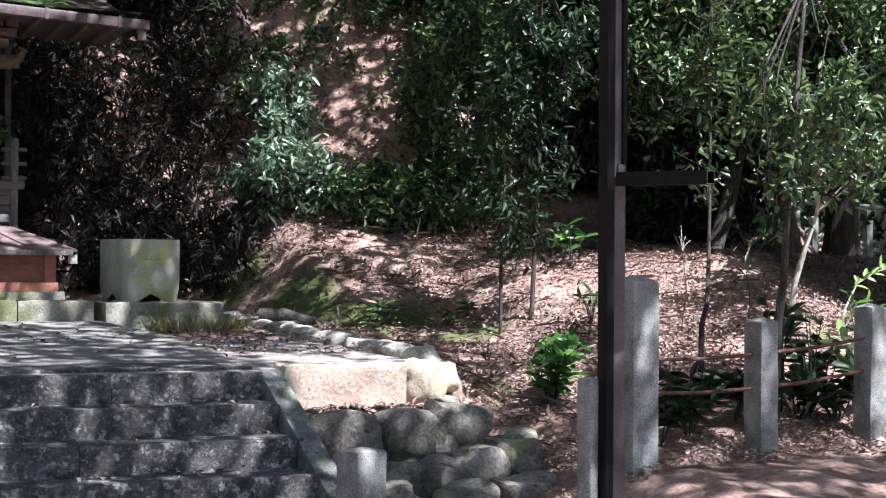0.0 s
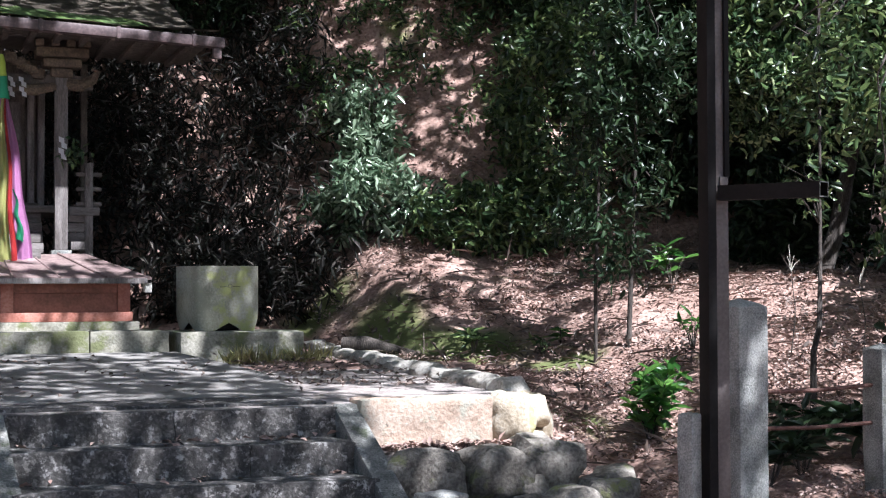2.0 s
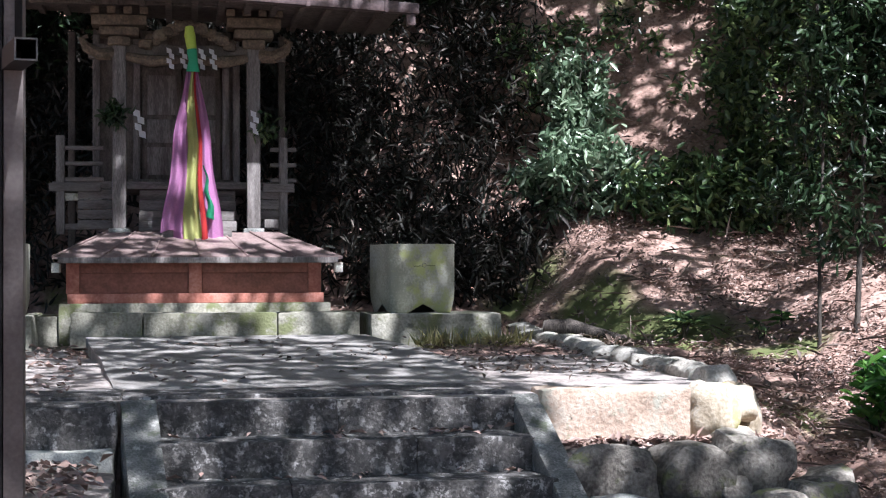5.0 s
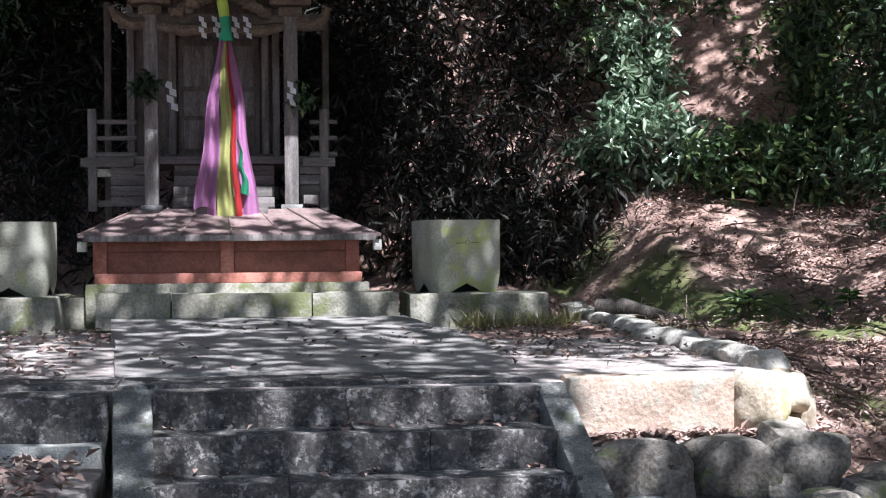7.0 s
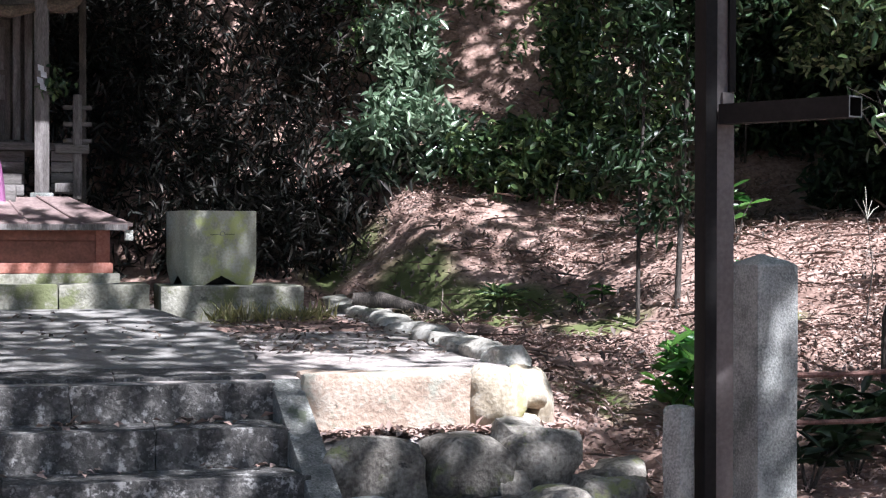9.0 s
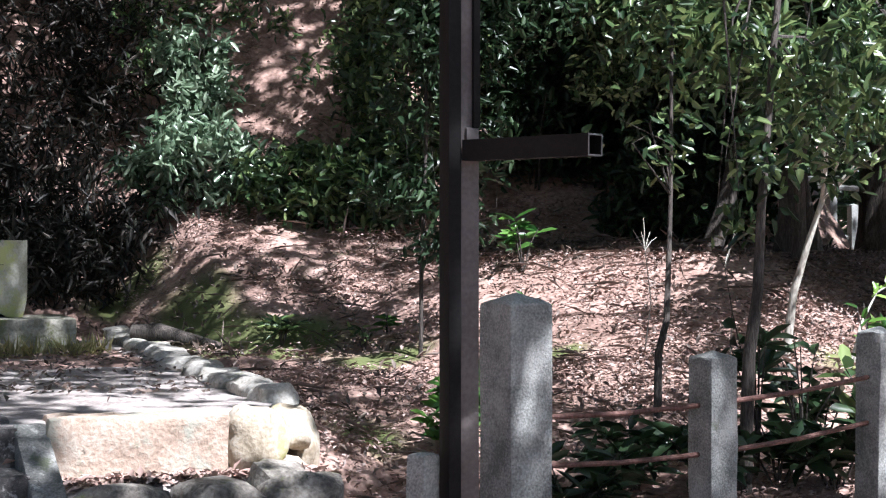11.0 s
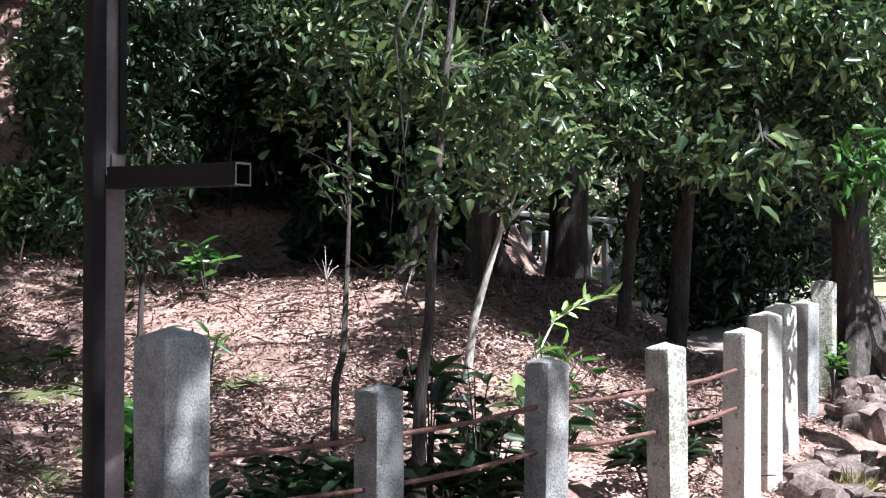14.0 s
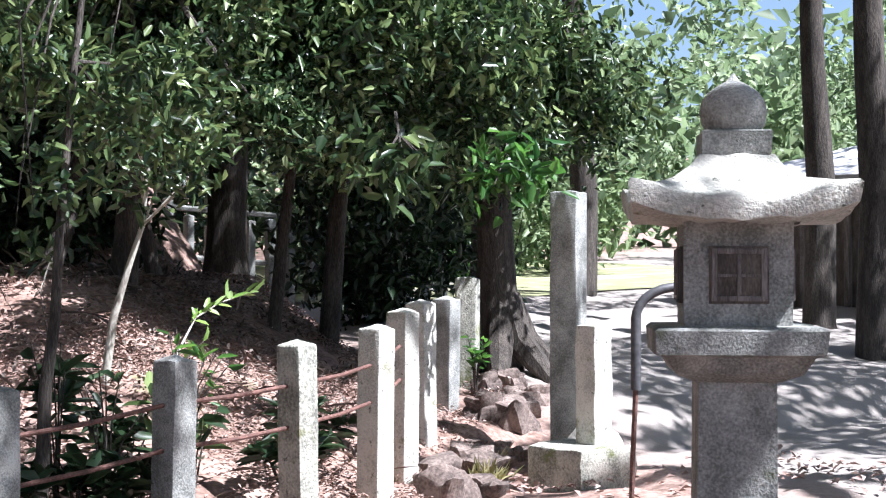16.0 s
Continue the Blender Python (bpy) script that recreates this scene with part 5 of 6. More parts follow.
bare_twig([G(4.1, 0.8, -0.03), (4.12, 0.8, 0.45), (4.06, 0.78, 0.70), (3.98, 0.75, 0.80)], 0.005, 3, 42)
plant(8.0, 1.35, 0.5, 0.12, 50, 0.09, 0.035, L["bright"], 13, "bright ivy shoot at the foot of a tree")


def sapling(base, pts, r, blobs, n, seed, label, lm="dark", bark="bark", ln=0.09, wd=0.034, spread=0.10, count=30):
    return tree("sapling", base, pts, r, blobs, n, ln, wd, L[lm], label, bark, 3, seed, group="thin saplings", spread=spread, count=count)


sapling(G(2.78, 2.48), [(2.79, 2.49, 0.8), (2.83, 2.5, 1.6), (2.8, 2.52, 2.6)], 0.014, [((2.75, 2.5, 1.15), (0.35, 0.3, 0.5)), ((2.85, 2.5, 2.1), (0.45, 0.4, 0.6))], 1500, 1, "thin dark sapling on the leaf-strewn slope")
sapling(G(3.02, 2.38), [(3.05, 2.39, 0.8), (3.10, 2.4, 1.7), (3.12, 2.42, 3.2)], 0.019, [((3.1, 2.4, 1.25), (0.4, 0.3, 0.45)), ((3.15, 2.45, 2.4), (0.6, 0.5, 0.8))], 2000, 2, "thin dark sapling on the leaf-strewn slope")
sapling(G(3.34, 0.25), [(3.35, 0.26, 0.25), (3.41, 0.28, 0.42), (3.45, 0.33, 0.75), (3.50, 0.40, 1.1), (3.52, 0.42, 2.6)], 0.021, [((3.5, 0.4, 2.1), (0.5, 0.5, 0.5)), ((3.5, 0.4, 1.45), (0.3, 0.3, 0.3))], 560, 3, "crooked dark sapling behind the fence", "broad")
sapling(G(3.23, -0.81), [(3.25, -0.82, 0.3), (3.29, -0.83, 0.6), (3.31, -0.83, 1.0), (3.4, -0.8, 1.8), (3.55, -0.7, 2.6)], 0.030, [((3.33, -0.8, 1.12), (0.30, 0.26, 0.30)), ((3.6, -0.6, 1.8), (0.55, 0.45, 0.4)), ((4.1, -0.5, 1.5), (0.4, 0.35, 0.3))], 1150, 4, "small dark-trunked evergreen behind the fence", "broad", ln=0.095, wd=0.036)
sapling(G(4.53, 0.87), [(4.57, 0.85, 0.55), (4.64, 0.80, 0.85), (4.71, 0.76, 1.1), (4.76, 0.7, 1.9)], 0.024, [((4.8, 0.6, 1.9), (0.5, 0.5, 0.45)), ((4.5, 0.3, 1.5), (0.4, 0.4, 0.25))], 1000, 5, "leaning sapling with a pale sunlit trunk", "broad", "bark_pale")
sapling(G(5.6, 2.4), [(5.62, 2.4, 0.9), (5.58, 2.35, 1.4), (5.7, 2.3, 2.4)], 0.05, [((5.7, 2.2, 2.6), (0.8, 0.6, 0.6))], 1200, 6, "mossy slender tree deep in shade", "dark")

# the broad evergreen that hangs over the fence
NEAR = [((3.15, 0.1, 1.95), (0.7, 0.55, 0.45)), ((3.95, -0.15, 1.80), (0.75, 0.55, 0.50)), ((4.75, -0.15, 1.85), (0.75, 0.55, 0.50)), ((5.5, 0.05, 1.85), (0.75, 0.6, 0.5)),
        ((6.3, 0.1, 1.85), (0.6, 0.5, 0.45)), ((3.9, 0.3, 2.5), (1.0, 0.6, 0.45)), ((5.2, 0.2, 2.6), (1.1, 0.7, 0.5)), ((6.5, 0.4, 2.5), (0.9, 0.6, 0.5))]
tree("evergreen_tree", G(5.9, 3.0), [(5.9, 2.95, 1.0), (5.85, 2.8, 1.6), (5.8, 2.4, 2.2), (5.7, 2.0, 2.9), (5.6, 1.8, 3.8)], 0.10, [((-0.3 + (c[0] + 0.3) * k, -7 + (c[1] + 7) * k, 0.8 + (c[2] - 0.8) * k), r) for c, r, k in ((c, r, 1.38 if c[0] < 4.3 else 1.18) for c, r in NEAR)], 36000, 0.082, 0.035, L["crown"], "broad evergreen tree with glossy leaves over the fence", limbs=5, seed=10, spread=0.10, count=260, droop=0.12)
_b = shrub("leafy_branch", (6.75, -0.25, 1.47), (0.26, 0.22, 0.15), 150, 0.14, 0.05, L["bright"], "bright sunlit leafy branch over the fence", 40, 14, 0.12, cat="branch", stems=0, droop=0.5)
for _k in range(4):
    _m = bmesh.new()
    tube(_m, [(7.0, 0.0, 1.75), (6.85, -0.15, 1.6), (6.6 + 0.12 * _k, -0.3 - 0.06 * (_k % 2), 1.38 + 0.06 * (_k % 3))], [0.012, 0.008, 0.003], 5)
    part("twig", _m, M["bark"], _b)
_b = shrub("leafy_branch", (5.75, -0.35, 1.52), (0.3, 0.25, 0.14), 150, 0.13, 0.055, L["broad"], "glossy leafy branch over the fence", 41, 12, 0.10, cat="branch", stems=0, droop=0.5)
for _k in range(4):
    _m = bmesh.new()
    tube(_m, [(5.95, -0.1, 1.8), (5.85, -0.25, 1.65), (5.58 + 0.13 * _k, -0.4 - 0.05 * (_k % 2), 1.44 + 0.05 * (_k % 3))], [0.012, 0.008, 0.003], 5)
    part("twig", _m, M["bark"], _b)
BACK = [((5.7, 0.9, 2.5), (0.9, 0.7, 0.45)), ((6.8, 0.9, 2.6), (1.0, 0.8, 0.5)), ((7.7, 1.3, 2.6), (0.9, 0.8, 0.5)), ((6.6, 1.7, 2.5), (1.3, 0.9, 0.9)), ((7.8, 1.8, 2.4), (1.1, 0.9, 1.0)), ((8.9, 1.8, 2.4), (1.1, 0.9, 1.1)), ((9.7, 1.8, 2.2), (0.8, 0.7, 0.9)), ((5.2, 2.6, 2.9), (1.4, 0.9, 0.9)), ((8.2, 2.2, 3.8), (2.2, 1.4, 0.9))]
_big = tree("evergreen_tree", G(8.95, 2.06), [(8.93, 2.06, 0.2), (8.9, 2.05, 0.9), (8.85, 2.05, 1.8), (8.8, 2.1, 3.2), (8.7, 2.1, 5.0)], 0.19, BACK, 34000, 0.105, 0.044, L["broad"], "large dark evergreen tree with a thick trunk", limbs=3, seed=11, spread=0.17, count=170, droop=0.4)
for _dx, _dy in ((0.55, -0.30), (-0.42, -0.42), (0.12, -0.55), (0.5, 0.35), (-0.5, 0.2)):
    _g, _m = G(8.95, 2.06), bmesh.new()
    _e = G(8.95 + _dx, 2.06 + _dy, -0.05)
    tube(_m, [(8.95 + _dx * 0.12, 2.06 + _dy * 0.12, _g[2] + 0.62), (8.95 + _dx * 0.35, 2.06 + _dy * 0.35, _g[2] + 0.24), (8.95 + _dx * 0.65, 2.06 + _dy * 0.65, _g[2] + 0.07), _e], [0.10, 0.12, 0.10, 0.05], 8)
    part("root", _m, M["bark"], _big, "flared root at the foot of the trunk")
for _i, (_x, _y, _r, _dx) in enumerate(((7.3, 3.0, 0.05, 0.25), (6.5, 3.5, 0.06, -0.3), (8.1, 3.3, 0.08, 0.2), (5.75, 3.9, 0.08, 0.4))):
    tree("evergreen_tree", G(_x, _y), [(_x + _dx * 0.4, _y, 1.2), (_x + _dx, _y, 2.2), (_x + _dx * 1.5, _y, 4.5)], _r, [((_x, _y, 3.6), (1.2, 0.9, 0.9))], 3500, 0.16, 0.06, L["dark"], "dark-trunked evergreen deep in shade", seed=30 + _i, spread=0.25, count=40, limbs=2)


# ---- tall trees whose crowns shade the place ----
def canopy():
    """High crowns; sunlight falls through the gaps between them."""
    rng = np.random.default_rng(21)
    trunks = [((-5.6, -6.5), 0.22), ((-5.4, 1.6), 0.25), ((0.5, -13.0), 0.25), ((9.8, -5.0), 0.22), ((17.0, -6.0), 0.24), ((-2.5, 13.5), 0.22), ((4.8, 12.5), 0.22), ((8.6, 5.6), 0.2)]
    n = 190000
    x, y = rng.uniform(-9, 22, n), rng.uniform(-15, 14, n)
    z = 7.4 + rng.normal(size=n) * 0.55 + 0.25 * np.maximum(y - 3, 0)
    h = z - np.maximum(gz(x, y + 4), -0.7)
    gx, gy = x - 0.26 * h, y + 0.60 * h
    keep = np.zeros(n)
    for i in range(n):
        p = Vector((x[i], y[i], 0))
        keep[i] = noise.noise(p * 0.7) * 0.40 + noise.noise(p * 1.8 + Vector((9, 0, 0))) * 0.45 + noise.noise(p * 4.5) * 0.35
    dens = np.where((gx > 1.6) & (gy > 3.5), 0.03, 0.06)
    shade = [(-3.5, 9.5, 4.0, 3.4, 0.8), (0.1, 8.9, 1.3, 2.4, 0.9), (0.4, 6.6, 0.9, 0.6, 0.5), (9.0, 4.0, 2.5, 2.0, 0.35), (9.5, -2.4, 1.8, 1.0, 0.35), (2.6, -0.2, 0.8, 0.6, 0.3), (10.4, 0.4, 1.6, 1.0, 0.4), (12.5, 1.0, 1.2, 0.6, 0.3),  (-1.15, 0.05, 0.75, 0.3, 0.9),
             (1.0, 4.4, 0.7, 1.0, 0.35), (1.9, 1.6, 0.6, 0.9, 0.7), (2.1, 0.0, 0.6, 0.4, 0.6), (2.6, 7.4, 0.9, 1.0, 0.9), (3.0, 6.3, 0.6, 0.6, 1.2), (0.9, 7.1, 0.8, 1.2, 0.7), (7.3, 1.2, 1.2, 0.7, 0.8), (-1.0, -0.7, 1.3, 1.0, 0.9), (-1.0, 2.2, 2.2, 1.5, 0.2), (-3.4, 0.0, 1.2, 2.0, 0.3), (7.2, 4.6, 2.6, 1.8, 0.8), (2.2, -1.6, 1.0, 0.7, 0.4),
             (3.3, -1.5, 0.8, 0.5, 0.35), (3.0, -0.8, 0.9, 0.3, 0.3), (0.7, -0.6, 1.0, 0.3, 1.0), (-1.0, 0.35, 1.2, 0.45, 0.4), (5.5, 8.6, 2.0, 1.2, 0.35), (2.6, 10.2, 1.3, 1.5, 0.6), (2.6, 8.4, 0.7, 1.2, 0.45), (1.6, 5.1, 0.7, 0.8, 0.35), (-0.6, 8.6, 1.5, 2.0, 0.5), (1.5, -0.85, 0.55, 0.6, 1.0), (6.6, 2.4, 1.2, 0.9, 0.5)]
    for cx, cy, rx, ry, k in shade:
        dens += k * np.exp(-((gx - cx) / rx) ** 2 - ((gy - cy) / ry) ** 2)
    gaps = [(2.3, 0.6, 0.4, 0.4, 0.8), (0.85, 0.15, 0.85, 0.3, 1.4), (0.9, 1.2, 0.6, 0.7, 0.3), (3.4, 2.0, 1.6, 1.3, 0.3), (5.7, -0.4, 1.5, 1.0, 0.6), (7.2, -1.0, 1.8, 1.4, 0.9), (3.55, -3.05, 0.4, 0.35, 0.45), (4.7, -1.2, 1.2, 0.7, 0.9), (-1.4, 3.4, 1.4, 1.2, 0.12),
            (-1.6, 5.5, 0.4, 0.6, 0.9), (2.1, 5.45, 0.55, 0.4, 1.2), (4.6, 6.0, 0.7, 0.6, 0.7), (1.4, 6.0, 0.7, 0.5, 0.35), (20, 10, 3, 3, 0.8), (5.2, 0.2, 1.4, 0.9, 0.35), (4.0, 1.4, 1.3, 0.9, 0.5), (13.2, 4.2, 1.8, 1.2, 1.2), (3.6, 2.9, 1.2, 0.8, 0.45), (4.4, 3.3, 1.0, 0.6, 0.5)]
    for cx, cy, rx, ry, k in gaps:
        dens -= k * np.exp(-((gx - cx) / rx) ** 2 - ((gy - cy) / ry) ** 2)
    cx, cy = x - 0.26 * (z - 2.3), y + 0.60 * (z - 2.3)
    ok = (keep < dens) & ~((cx > 4.6) & (cx < 10) & (cy > -1.2) & (cy < 3.4) & (rng.uniform(size=n) < 0.95))
    pos = np.stack([x, y, z], -1)[ok]
    own = np.argmin(np.stack([np.hypot(pos[:, 0] - t[0][0], pos[:, 1] - t[0][1]) for t in trunks]), 0)
    for k, ((tx, ty), r) in enumerate(trunks):
        g = G(tx, ty)
        t = thing("tall_tree", g, "tall forest tree with a high leafy crown", "tree", "tall trees round the shrine")
        bm = bmesh.new()
        tube(bm, [(tx, ty, g[2] - 0.2), (tx, ty, g[2] + 0.3), (tx + 0.1, ty, g[2] + 3), (tx, ty + 0.1, 6.5), (tx, ty, 8.5)], [r * 1.4, r, r * 0.85, r * 0.6, r * 0.2], 12)
        trunk = part("trunk", bm, M["bark"], t)
        mine = pos[own == k]
        for q in range(9):
            e = mine[rng.integers(len(mine))]
            bm = bmesh.new()
            tube(bm, [(tx, ty, 5.5 + 0.25 * q), ((tx + e[0]) / 2, (ty + e[1]) / 2, 7.0), tuple(e)], [r * 0.35, r * 0.2, 0.012], 6)
            part("limb", bm, M["bark"], trunk)
        c = new("crown", leaves("crown", mine - np.asarray(g), 0.24, 0.12, L["broad"], 0.1, 0.5, rng))
        c.parent = t


canopy()


# ---- bamboo grass, fallen leaves, tufts ----
def scatter(name, n, region, length, width, lm, label, cat, seed, lift=0.0, dirs=None, flat=False, keep=None, jitter=0.0, up=0.3, droop=0.0, height=None):
    rng = np.random.default_rng(seed)
    x, y = rng.uniform(region[0], region[1], n), rng.uniform(region[2], region[3], n)
    if keep is not None:
        k = keep(x, y, rng)
        x, y = x[k], y[k]
    z = (gz(x, y) if height is None else height(x, y)) + lift + jitter * rng.uniform(0, 1, len(x))
    o = new(name, leaves(name, np.stack([x, y, z], -1), length, width, lm, droop, up, rng, dirs, flat=flat))
    return tagged(o, label, cat, kind="stuff")


def patchy(f, t):
    def fn(x, y, rng):
        v = np.array([noise.noise(Vector((a * f, b * f, 4))) for a, b in zip(x, y)])
        return v + 0.25 * rng.normal(size=len(x)) > t
    return fn


def sasa_zone(x, y, rng):
    v = patchy(0.8, -0.25)(x, y, rng)
    return v & (x < 1.5 + 0.1 * (y - 6.4) + 0.3 * rng.normal(size=len(x))) & (gz(x, y) > 0.3)


_rng = np.random.default_rng(91)
_c = []
for _k in range(300):
    _x, _y = _rng.uniform(3.2, 7.5), _rng.uniform(5.6, 11.5)
    if _k < 110:
        _x, _y = _rng.uniform(1.7, 3.3), _rng.uniform(6.8, 11.5)
    _c.append(clumps(_rng, 90, (_x, _y, float(gz(_x, _y)) + 0.16), (0.25, 0.22, 0.16), 5, 0.06))
tagged(new("undergrowth", leaves("undergrowth", np.concatenate(_c), 0.10, 0.036, L["broad"], 0.2, 0.3, _rng)), "low evergreen seedlings all over the slope", "undergrowth", kind="stuff")
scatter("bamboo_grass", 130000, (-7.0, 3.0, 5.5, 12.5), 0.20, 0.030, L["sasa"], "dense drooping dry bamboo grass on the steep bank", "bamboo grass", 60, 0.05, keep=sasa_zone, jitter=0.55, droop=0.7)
scatter("fallen_leaves", 170000, (1.0, 8.5, -1.8, 10.5), 0.036, 0.016, L["litter"], "brown fallen leaves on the slope", "fallen leaves", 61, 0.03, flat=True, keep=lambda x, y, r: (y > fence_y(x) - 0.4) & (x > border_x(y) + 0.1) & patchy(1.3, -0.12)(x, y, r) & (np.hypot((x - 1.7) / 0.5, (y - 4.4) / 0.8) + 0.35 * r.normal(size=len(x)) > 1) & (np.hypot((x - 2.2) / 0.5, (y - 3.4) / 0.4) + 0.35 * r.normal(size=len(x)) > 1), jitter=0.03)
scatter("fallen_leaves", 12000, (-0.4, 8.0, 0.0, 8.0), 0.07, 0.028, L["litter_dark"], "dark curled leaves on the slope", "fallen leaves", 261, 0.03, keep=lambda x, y, r: (y > fence_y(x)) & ((x > border_x(y) + 0.1) | (y > 5.0)) & patchy(1.7, 0.0)(x, y, r), jitter=0.03, up=0.6)
scatter("fallen_twigs", 1500, (1.4, 7.0, -0.8, 7.0), 0.26, 0.008, L["twig"], "thin dry twigs lying on the slope", "twigs", 262, 0.05, flat=True, keep=lambda x, y, r: (y > fence_y(x)) & (x > border_x(y) + 0.1), jitter=0.03)
scatter("fallen_leaves", 200, (-2.1, -0.1, 0.75, 3.65), 0.05, 0.026, L["litter_dark"], "dry leaves scattered over the paving", "fallen leaves", 62, 0.0, flat=True, keep=patchy(1.5, 0.05), jitter=0.012, height=lambda x, y: 0.054 * y)
scatter("fallen_leaves", 900, (-4.5, -2.3, 0.3, 3.7), 0.07, 0.035, L["litter"], "dry leaves on the earth beside the paving", "fallen leaves", 162, 0.025, flat=True, keep=patchy(1.5, -0.1), jitter=0.015, height=lambda x, y: tz(y))
scatter("fallen_leaves", 520, (0.02, 1.15, 0.9, 3.6), 0.05, 0.026, L["litter_dark"], "dry leaves heaped beside the paving", "fallen leaves", 63, 0.03, flat=True, keep=patchy(2, -0.2), jitter=0.02, height=lambda x, y: tz(y))
scatter("fallen_leaves", 900, (-4.4, -2.1, -1.2, -0.2), 0.07, 0.04, L["litter"], "dry leaves in the bed beside the stairs", "fallen leaves", 64, -0.29, flat=True, jitter=0.04, height=lambda x, y: 0 * x)
scatter("fallen_leaves", 700, (0.2, 1.4, -0.2, -0.04), 0.06, 0.03, L["litter"], "dry leaves on the ledge below the wall", "fallen leaves", 65, -0.25, flat=True, jitter=0.03, height=lambda x, y: 0 * x)
for _k in range(4):
    scatter("fallen_leaves", 120, (-1.8, 0.0, -0.30 * _k - 0.16 - 0.0, -0.30 * _k - 0.02), 0.06, 0.03, L["litter"], "dry leaves lying on a stair tread", "fallen leaves", 66 + _k, -0.175 * (_k + 1) + 0.012, flat=True, keep=patchy(3, 0.1), jitter=0.01, height=lambda x, y: 0 * x)
scatter("fallen_leaves", 5000, (3.0, 9.0, -7.0, -0.5), 0.07, 0.04, L["litter"], "brown fallen leaves beside the fence", "fallen leaves", 75, 0.03, flat=True, keep=patchy(1.0, 0.1), jitter=0.02)

for _i, (_x, _y, _n) in enumerate(((0.12, 3.50, 50), (0.25, 3.52, 45), (0.45, 3.54, 30), (0.66, 3.50, 50), (0.80, 3.6, 40), (6.5, -0.35, 60), (6.9, 0.1, 60))):
    _rng = np.random.default_rng(_i + 700)
    _z = tz(_y) if _x < 2 else float(gz(_x, _y))
    _p = np.stack([_rng.normal(size=_n) * 0.06, _rng.normal(size=_n) * 0.03, np.zeros(_n)], -1)
    _o = new("grass_tuft", leaves("grass_tuft", _p, 0.15, 0.014, L["grass"], 0, 0.2, _rng, np.array([[0, -0.2, 1.0]] * _n) + _rng.normal(size=(_n, 3)) * 0.25))
    _o.location = (_x, _y, _z)
    tagged(_o, "tuft of yellowing grass", "grass", "tufts of dry grass")


def log():
    bm = bmesh.new()
    a = Vector(G(1.42, 3.95, 0.07))
    tube(bm, [a + Vector((-0.28, 0.1, 0.06)), a + Vector((-0.1, 0.02, 0.05)), a + Vector((0.12, -0.10, 0.0)), a + Vector((0.36, -0.22, -0.05))], [0.055, 0.075, 0.05, 0.02], 9)
    solid("log", bm, M["bark"], tuple(a), "dark fallen log on the mossy slope", "log")


log()


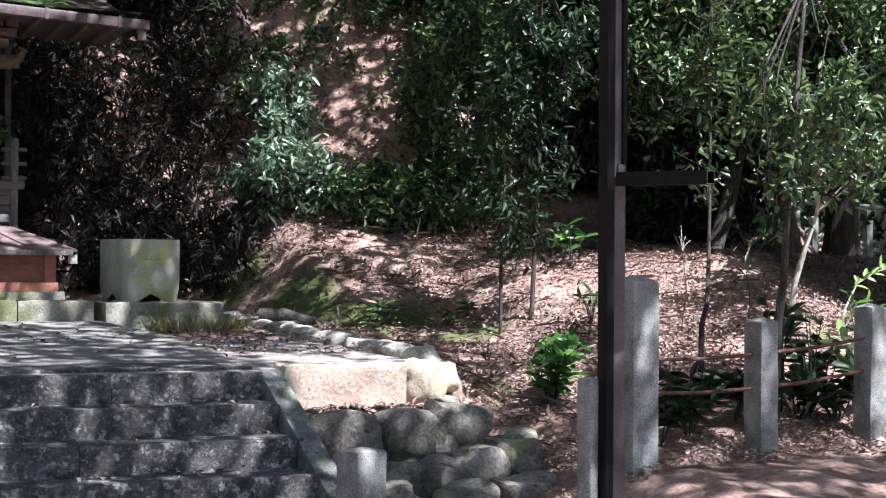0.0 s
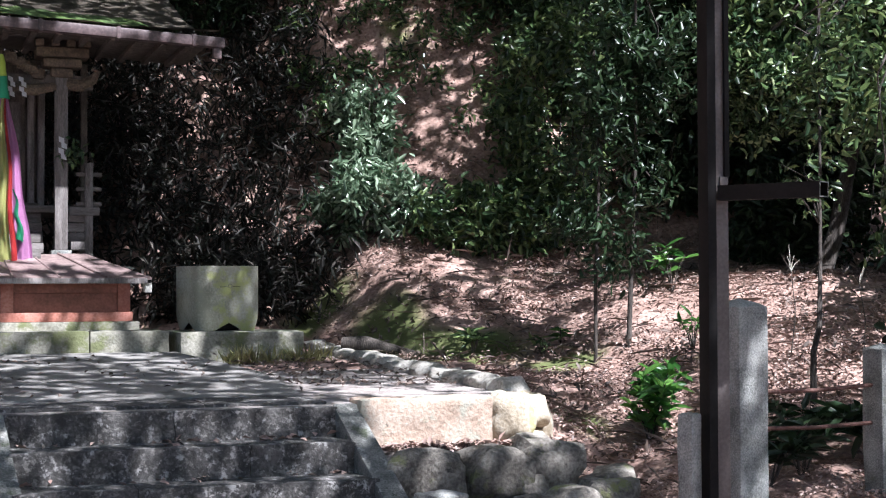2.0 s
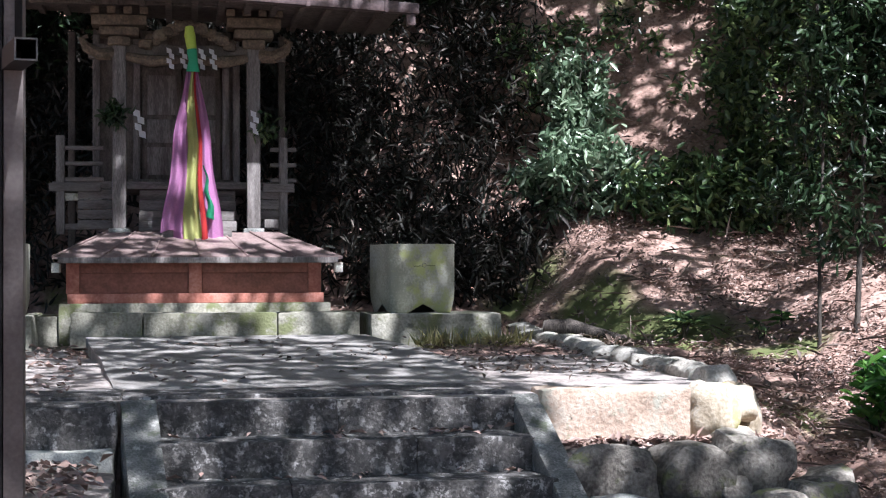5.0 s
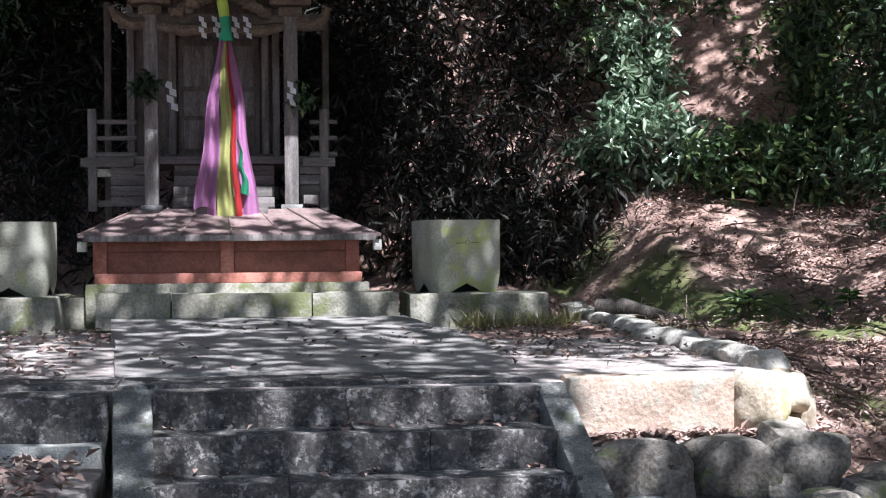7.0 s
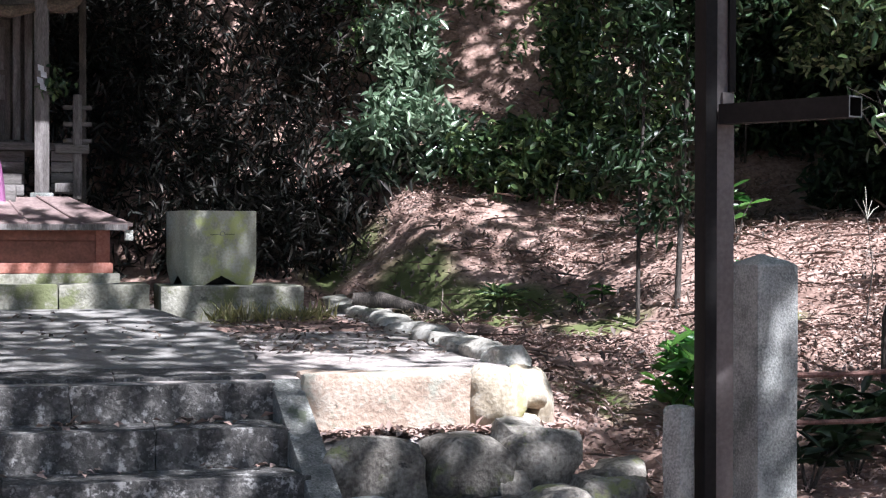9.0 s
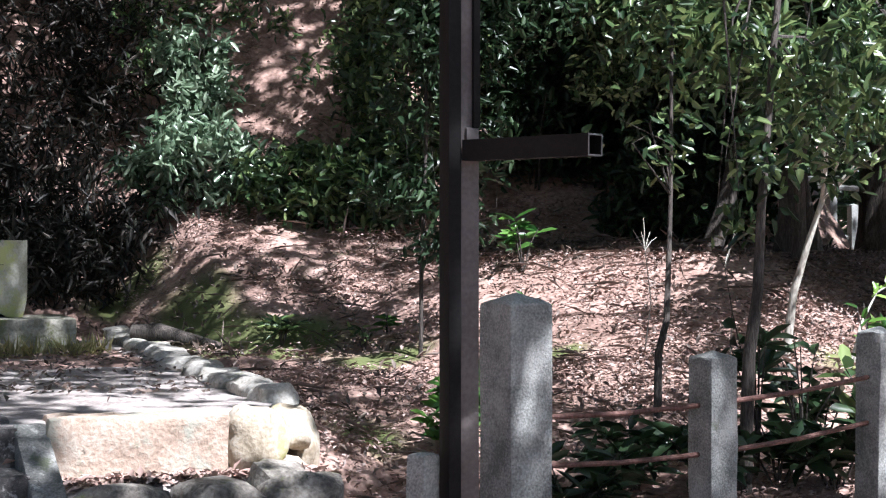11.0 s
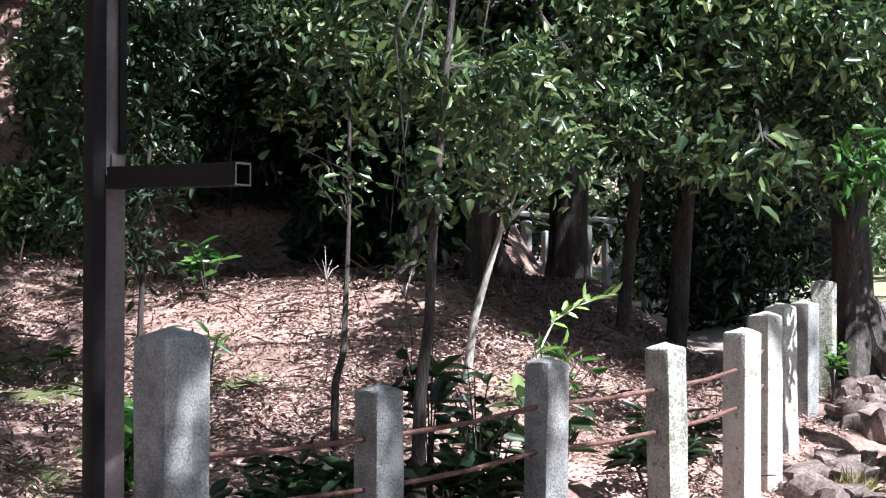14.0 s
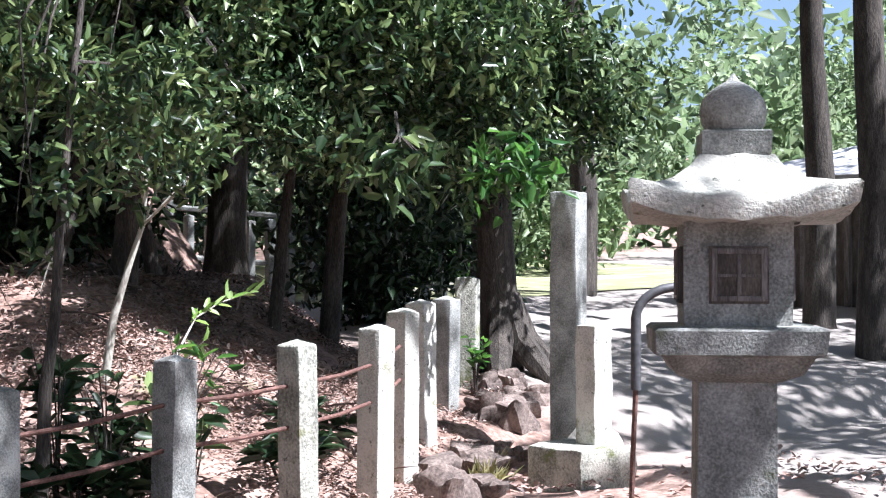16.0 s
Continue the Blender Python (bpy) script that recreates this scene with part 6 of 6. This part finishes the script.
# ---- far court ----
def build_far():
    h = thing("house", (19.5, 3.2, 0.0), "low wooden hall with a pale grey roof across the court", "house")
    bm = bmesh.new()
    block(bm, 17.2, 25, 1.5, 4.9, -0.2, 2.05, 0.02)
    part("wall", bm, M["wood_dark"], h, "dark boarded wall")
    for k in range(10):
        bm = bmesh.new()
        block(bm, 17.12, 17.2, 1.6 + 0.34 * k, 1.68 + 0.34 * k, -0.2, 2.0, 0.01)
        part("post", bm, M["wood"], h)
    bm = bmesh.new()
    vs = [(16.4, 0.6, 2.05), (26, 0.6, 2.05), (26, 5.8, 2.05), (16.4, 5.8, 2.05), (18.6, 3.2, 2.85), (25, 3.2, 2.85)]
    v = [bm.verts.new(p) for p in vs]
    for f in ((0, 1, 5, 4), (1, 2, 5), (2, 3, 4, 5), (3, 0, 4), (3, 2, 1, 0)):
        bm.faces.new([v[i] for i in f])
    part("roof", bm, M["roof_tile"], h)
    bm = bmesh.new()
    tube(bm, [(18.4, 3.2, 2.88), (19.5, 3.2, 2.91), (25, 3.2, 2.97)], [0.10] * 3, 8)
    part("ridge", bm, M["pole"], h)
    for i, (x, y, r) in enumerate(((14.7, 2.8, 0.17), (13.4, 1.25, 0.19), (16.2, 7.8, 0.2), (13.0, 6.5, 0.16))):
        z = float(gz(x, y))
        tree("tall_tree", (x, y, z), [(x + 0.05, y, z + 1.5), (x - 0.12, y, z + 3), (x - 0.25, y, z + 6), (x - 0.3, y, z + 9)], r, [((x - 0.5, y, z + 8.2), (2.2, 1.8, 1.2)), ((x, y + 1, z + 9.8), (2.0, 2.0, 1.2))], 5000, 0.22, 0.05, L["dark"], "tall slender tree standing in the court", seed=60 + i, spread=0.4, count=50, limbs=4, group="tall trees in the court")
    for i, (x, y, r, hh, m) in enumerate(((20, 13, 2.2, 1.6, "far"), (24, 18, 3.2, 3.0, "far"), (17, 14, 1.6, 1.0, "far"), (28, 12, 3.5, 3.5, "far"), (15, 17, 2.4, 1.8, "dark"), (21, 22, 4, 4, "far"), (13, 20, 2.5, 2.5, "dark"), (30, 22, 5, 5, "far"), (26, 5, 3.5, 4, "far"), (31, 0, 4, 4, "far"))):
        shrub("garden_tree", G(x, y, hh * 0.9), (r, r, hh), 4500, 0.22, 0.10, L[m], "leafy garden tree across the court", 80 + i, 40, r * 0.14, group="garden trees across the court", cat="tree", stems=3)
    for i in range(9):
        x, y = 12.5 + 0.75 * i, 9.5 + 0.35 * i - 0.2 * (i % 3)
        shrub("clipped_bush", G(x, y, 0.25), (0.45, 0.45, 0.3), 700, 0.09, 0.05, L["bright" if i % 2 else "far"], "small clipped garden bush", 100 + i, 40, 0.06, group="clipped bushes across the court", stems=2)


build_far()


def build_garden_fence():
    f = thing("garden_fence", G(11.6, 8.2), "pale weathered stone fence glimpsed through the trees", "fence")
    for k in range(15):
        x, y = 10.0 + 0.24 * k, 8.9 - 0.09 * k
        z = float(gz(x, y))
        bm = bmesh.new()
        block(bm, x - 0.05, x + 0.05, y - 0.05, y + 0.05, z - 0.1, z + 1.05, 0.008, 1, 0.004, k, 0.02)
        part("post", bm, M["granite"], f)
    for h in (0.35, 0.95):
        bm = bmesh.new()
        tube(bm, [(10.0, 8.9, float(gz(10.0, 8.9)) + h), (13.4, 7.65, float(gz(13.4, 7.65)) + h)], [0.035, 0.035], 6)
        part("rail", bm, M["granite"], f)


build_garden_fence()


def build_lawn():
    bm = bmesh.new()
    n = 24
    g = {}
    for i in range(n + 1):
        for j in range(n + 1):
            u, v = i / n, j / n
            x, y = 11.5 + 13 * u, 6.2 + 9 * v + 2.0 * math.sin(u * 3)
            g[i, j] = bm.verts.new((x, y, float(gz(x, y)) + 0.03))
    for i in range(n):
        for j in range(n):
            bm.faces.new((g[i, j], g[i + 1, j], g[i + 1, j + 1], g[i, j + 1]))
    solid("lawn", bm, M["lawn"], (16, 10, 0), "sunlit mown lawn across the court", "lawn", kind="structure")


build_lawn()


def build_treeline():
    """Woods that close the view beyond the court and behind the walk."""
    rng = np.random.default_rng(77)
    pos = []
    for k in range(150):
        a = rng.uniform(0, math.tau)
        r = rng.uniform(42, 60)
        x, y = r * math.cos(a), r * math.sin(a) - 5
        z = float(gz(x, y))
        hgt = rng.uniform(5, 10)
        pos.append(clumps(rng, 420, (x, y, z + hgt * 0.5), (4, 4, hgt * 0.55), 14, 0.9))
    o = new("far_woods", leaves("far_woods", np.concatenate(pos), 0.9, 0.5, L["far"], 0.1, 0.3, rng))
    tagged(o, "distant sunlit woods beyond the court", "woods", kind="stuff")


build_treeline()
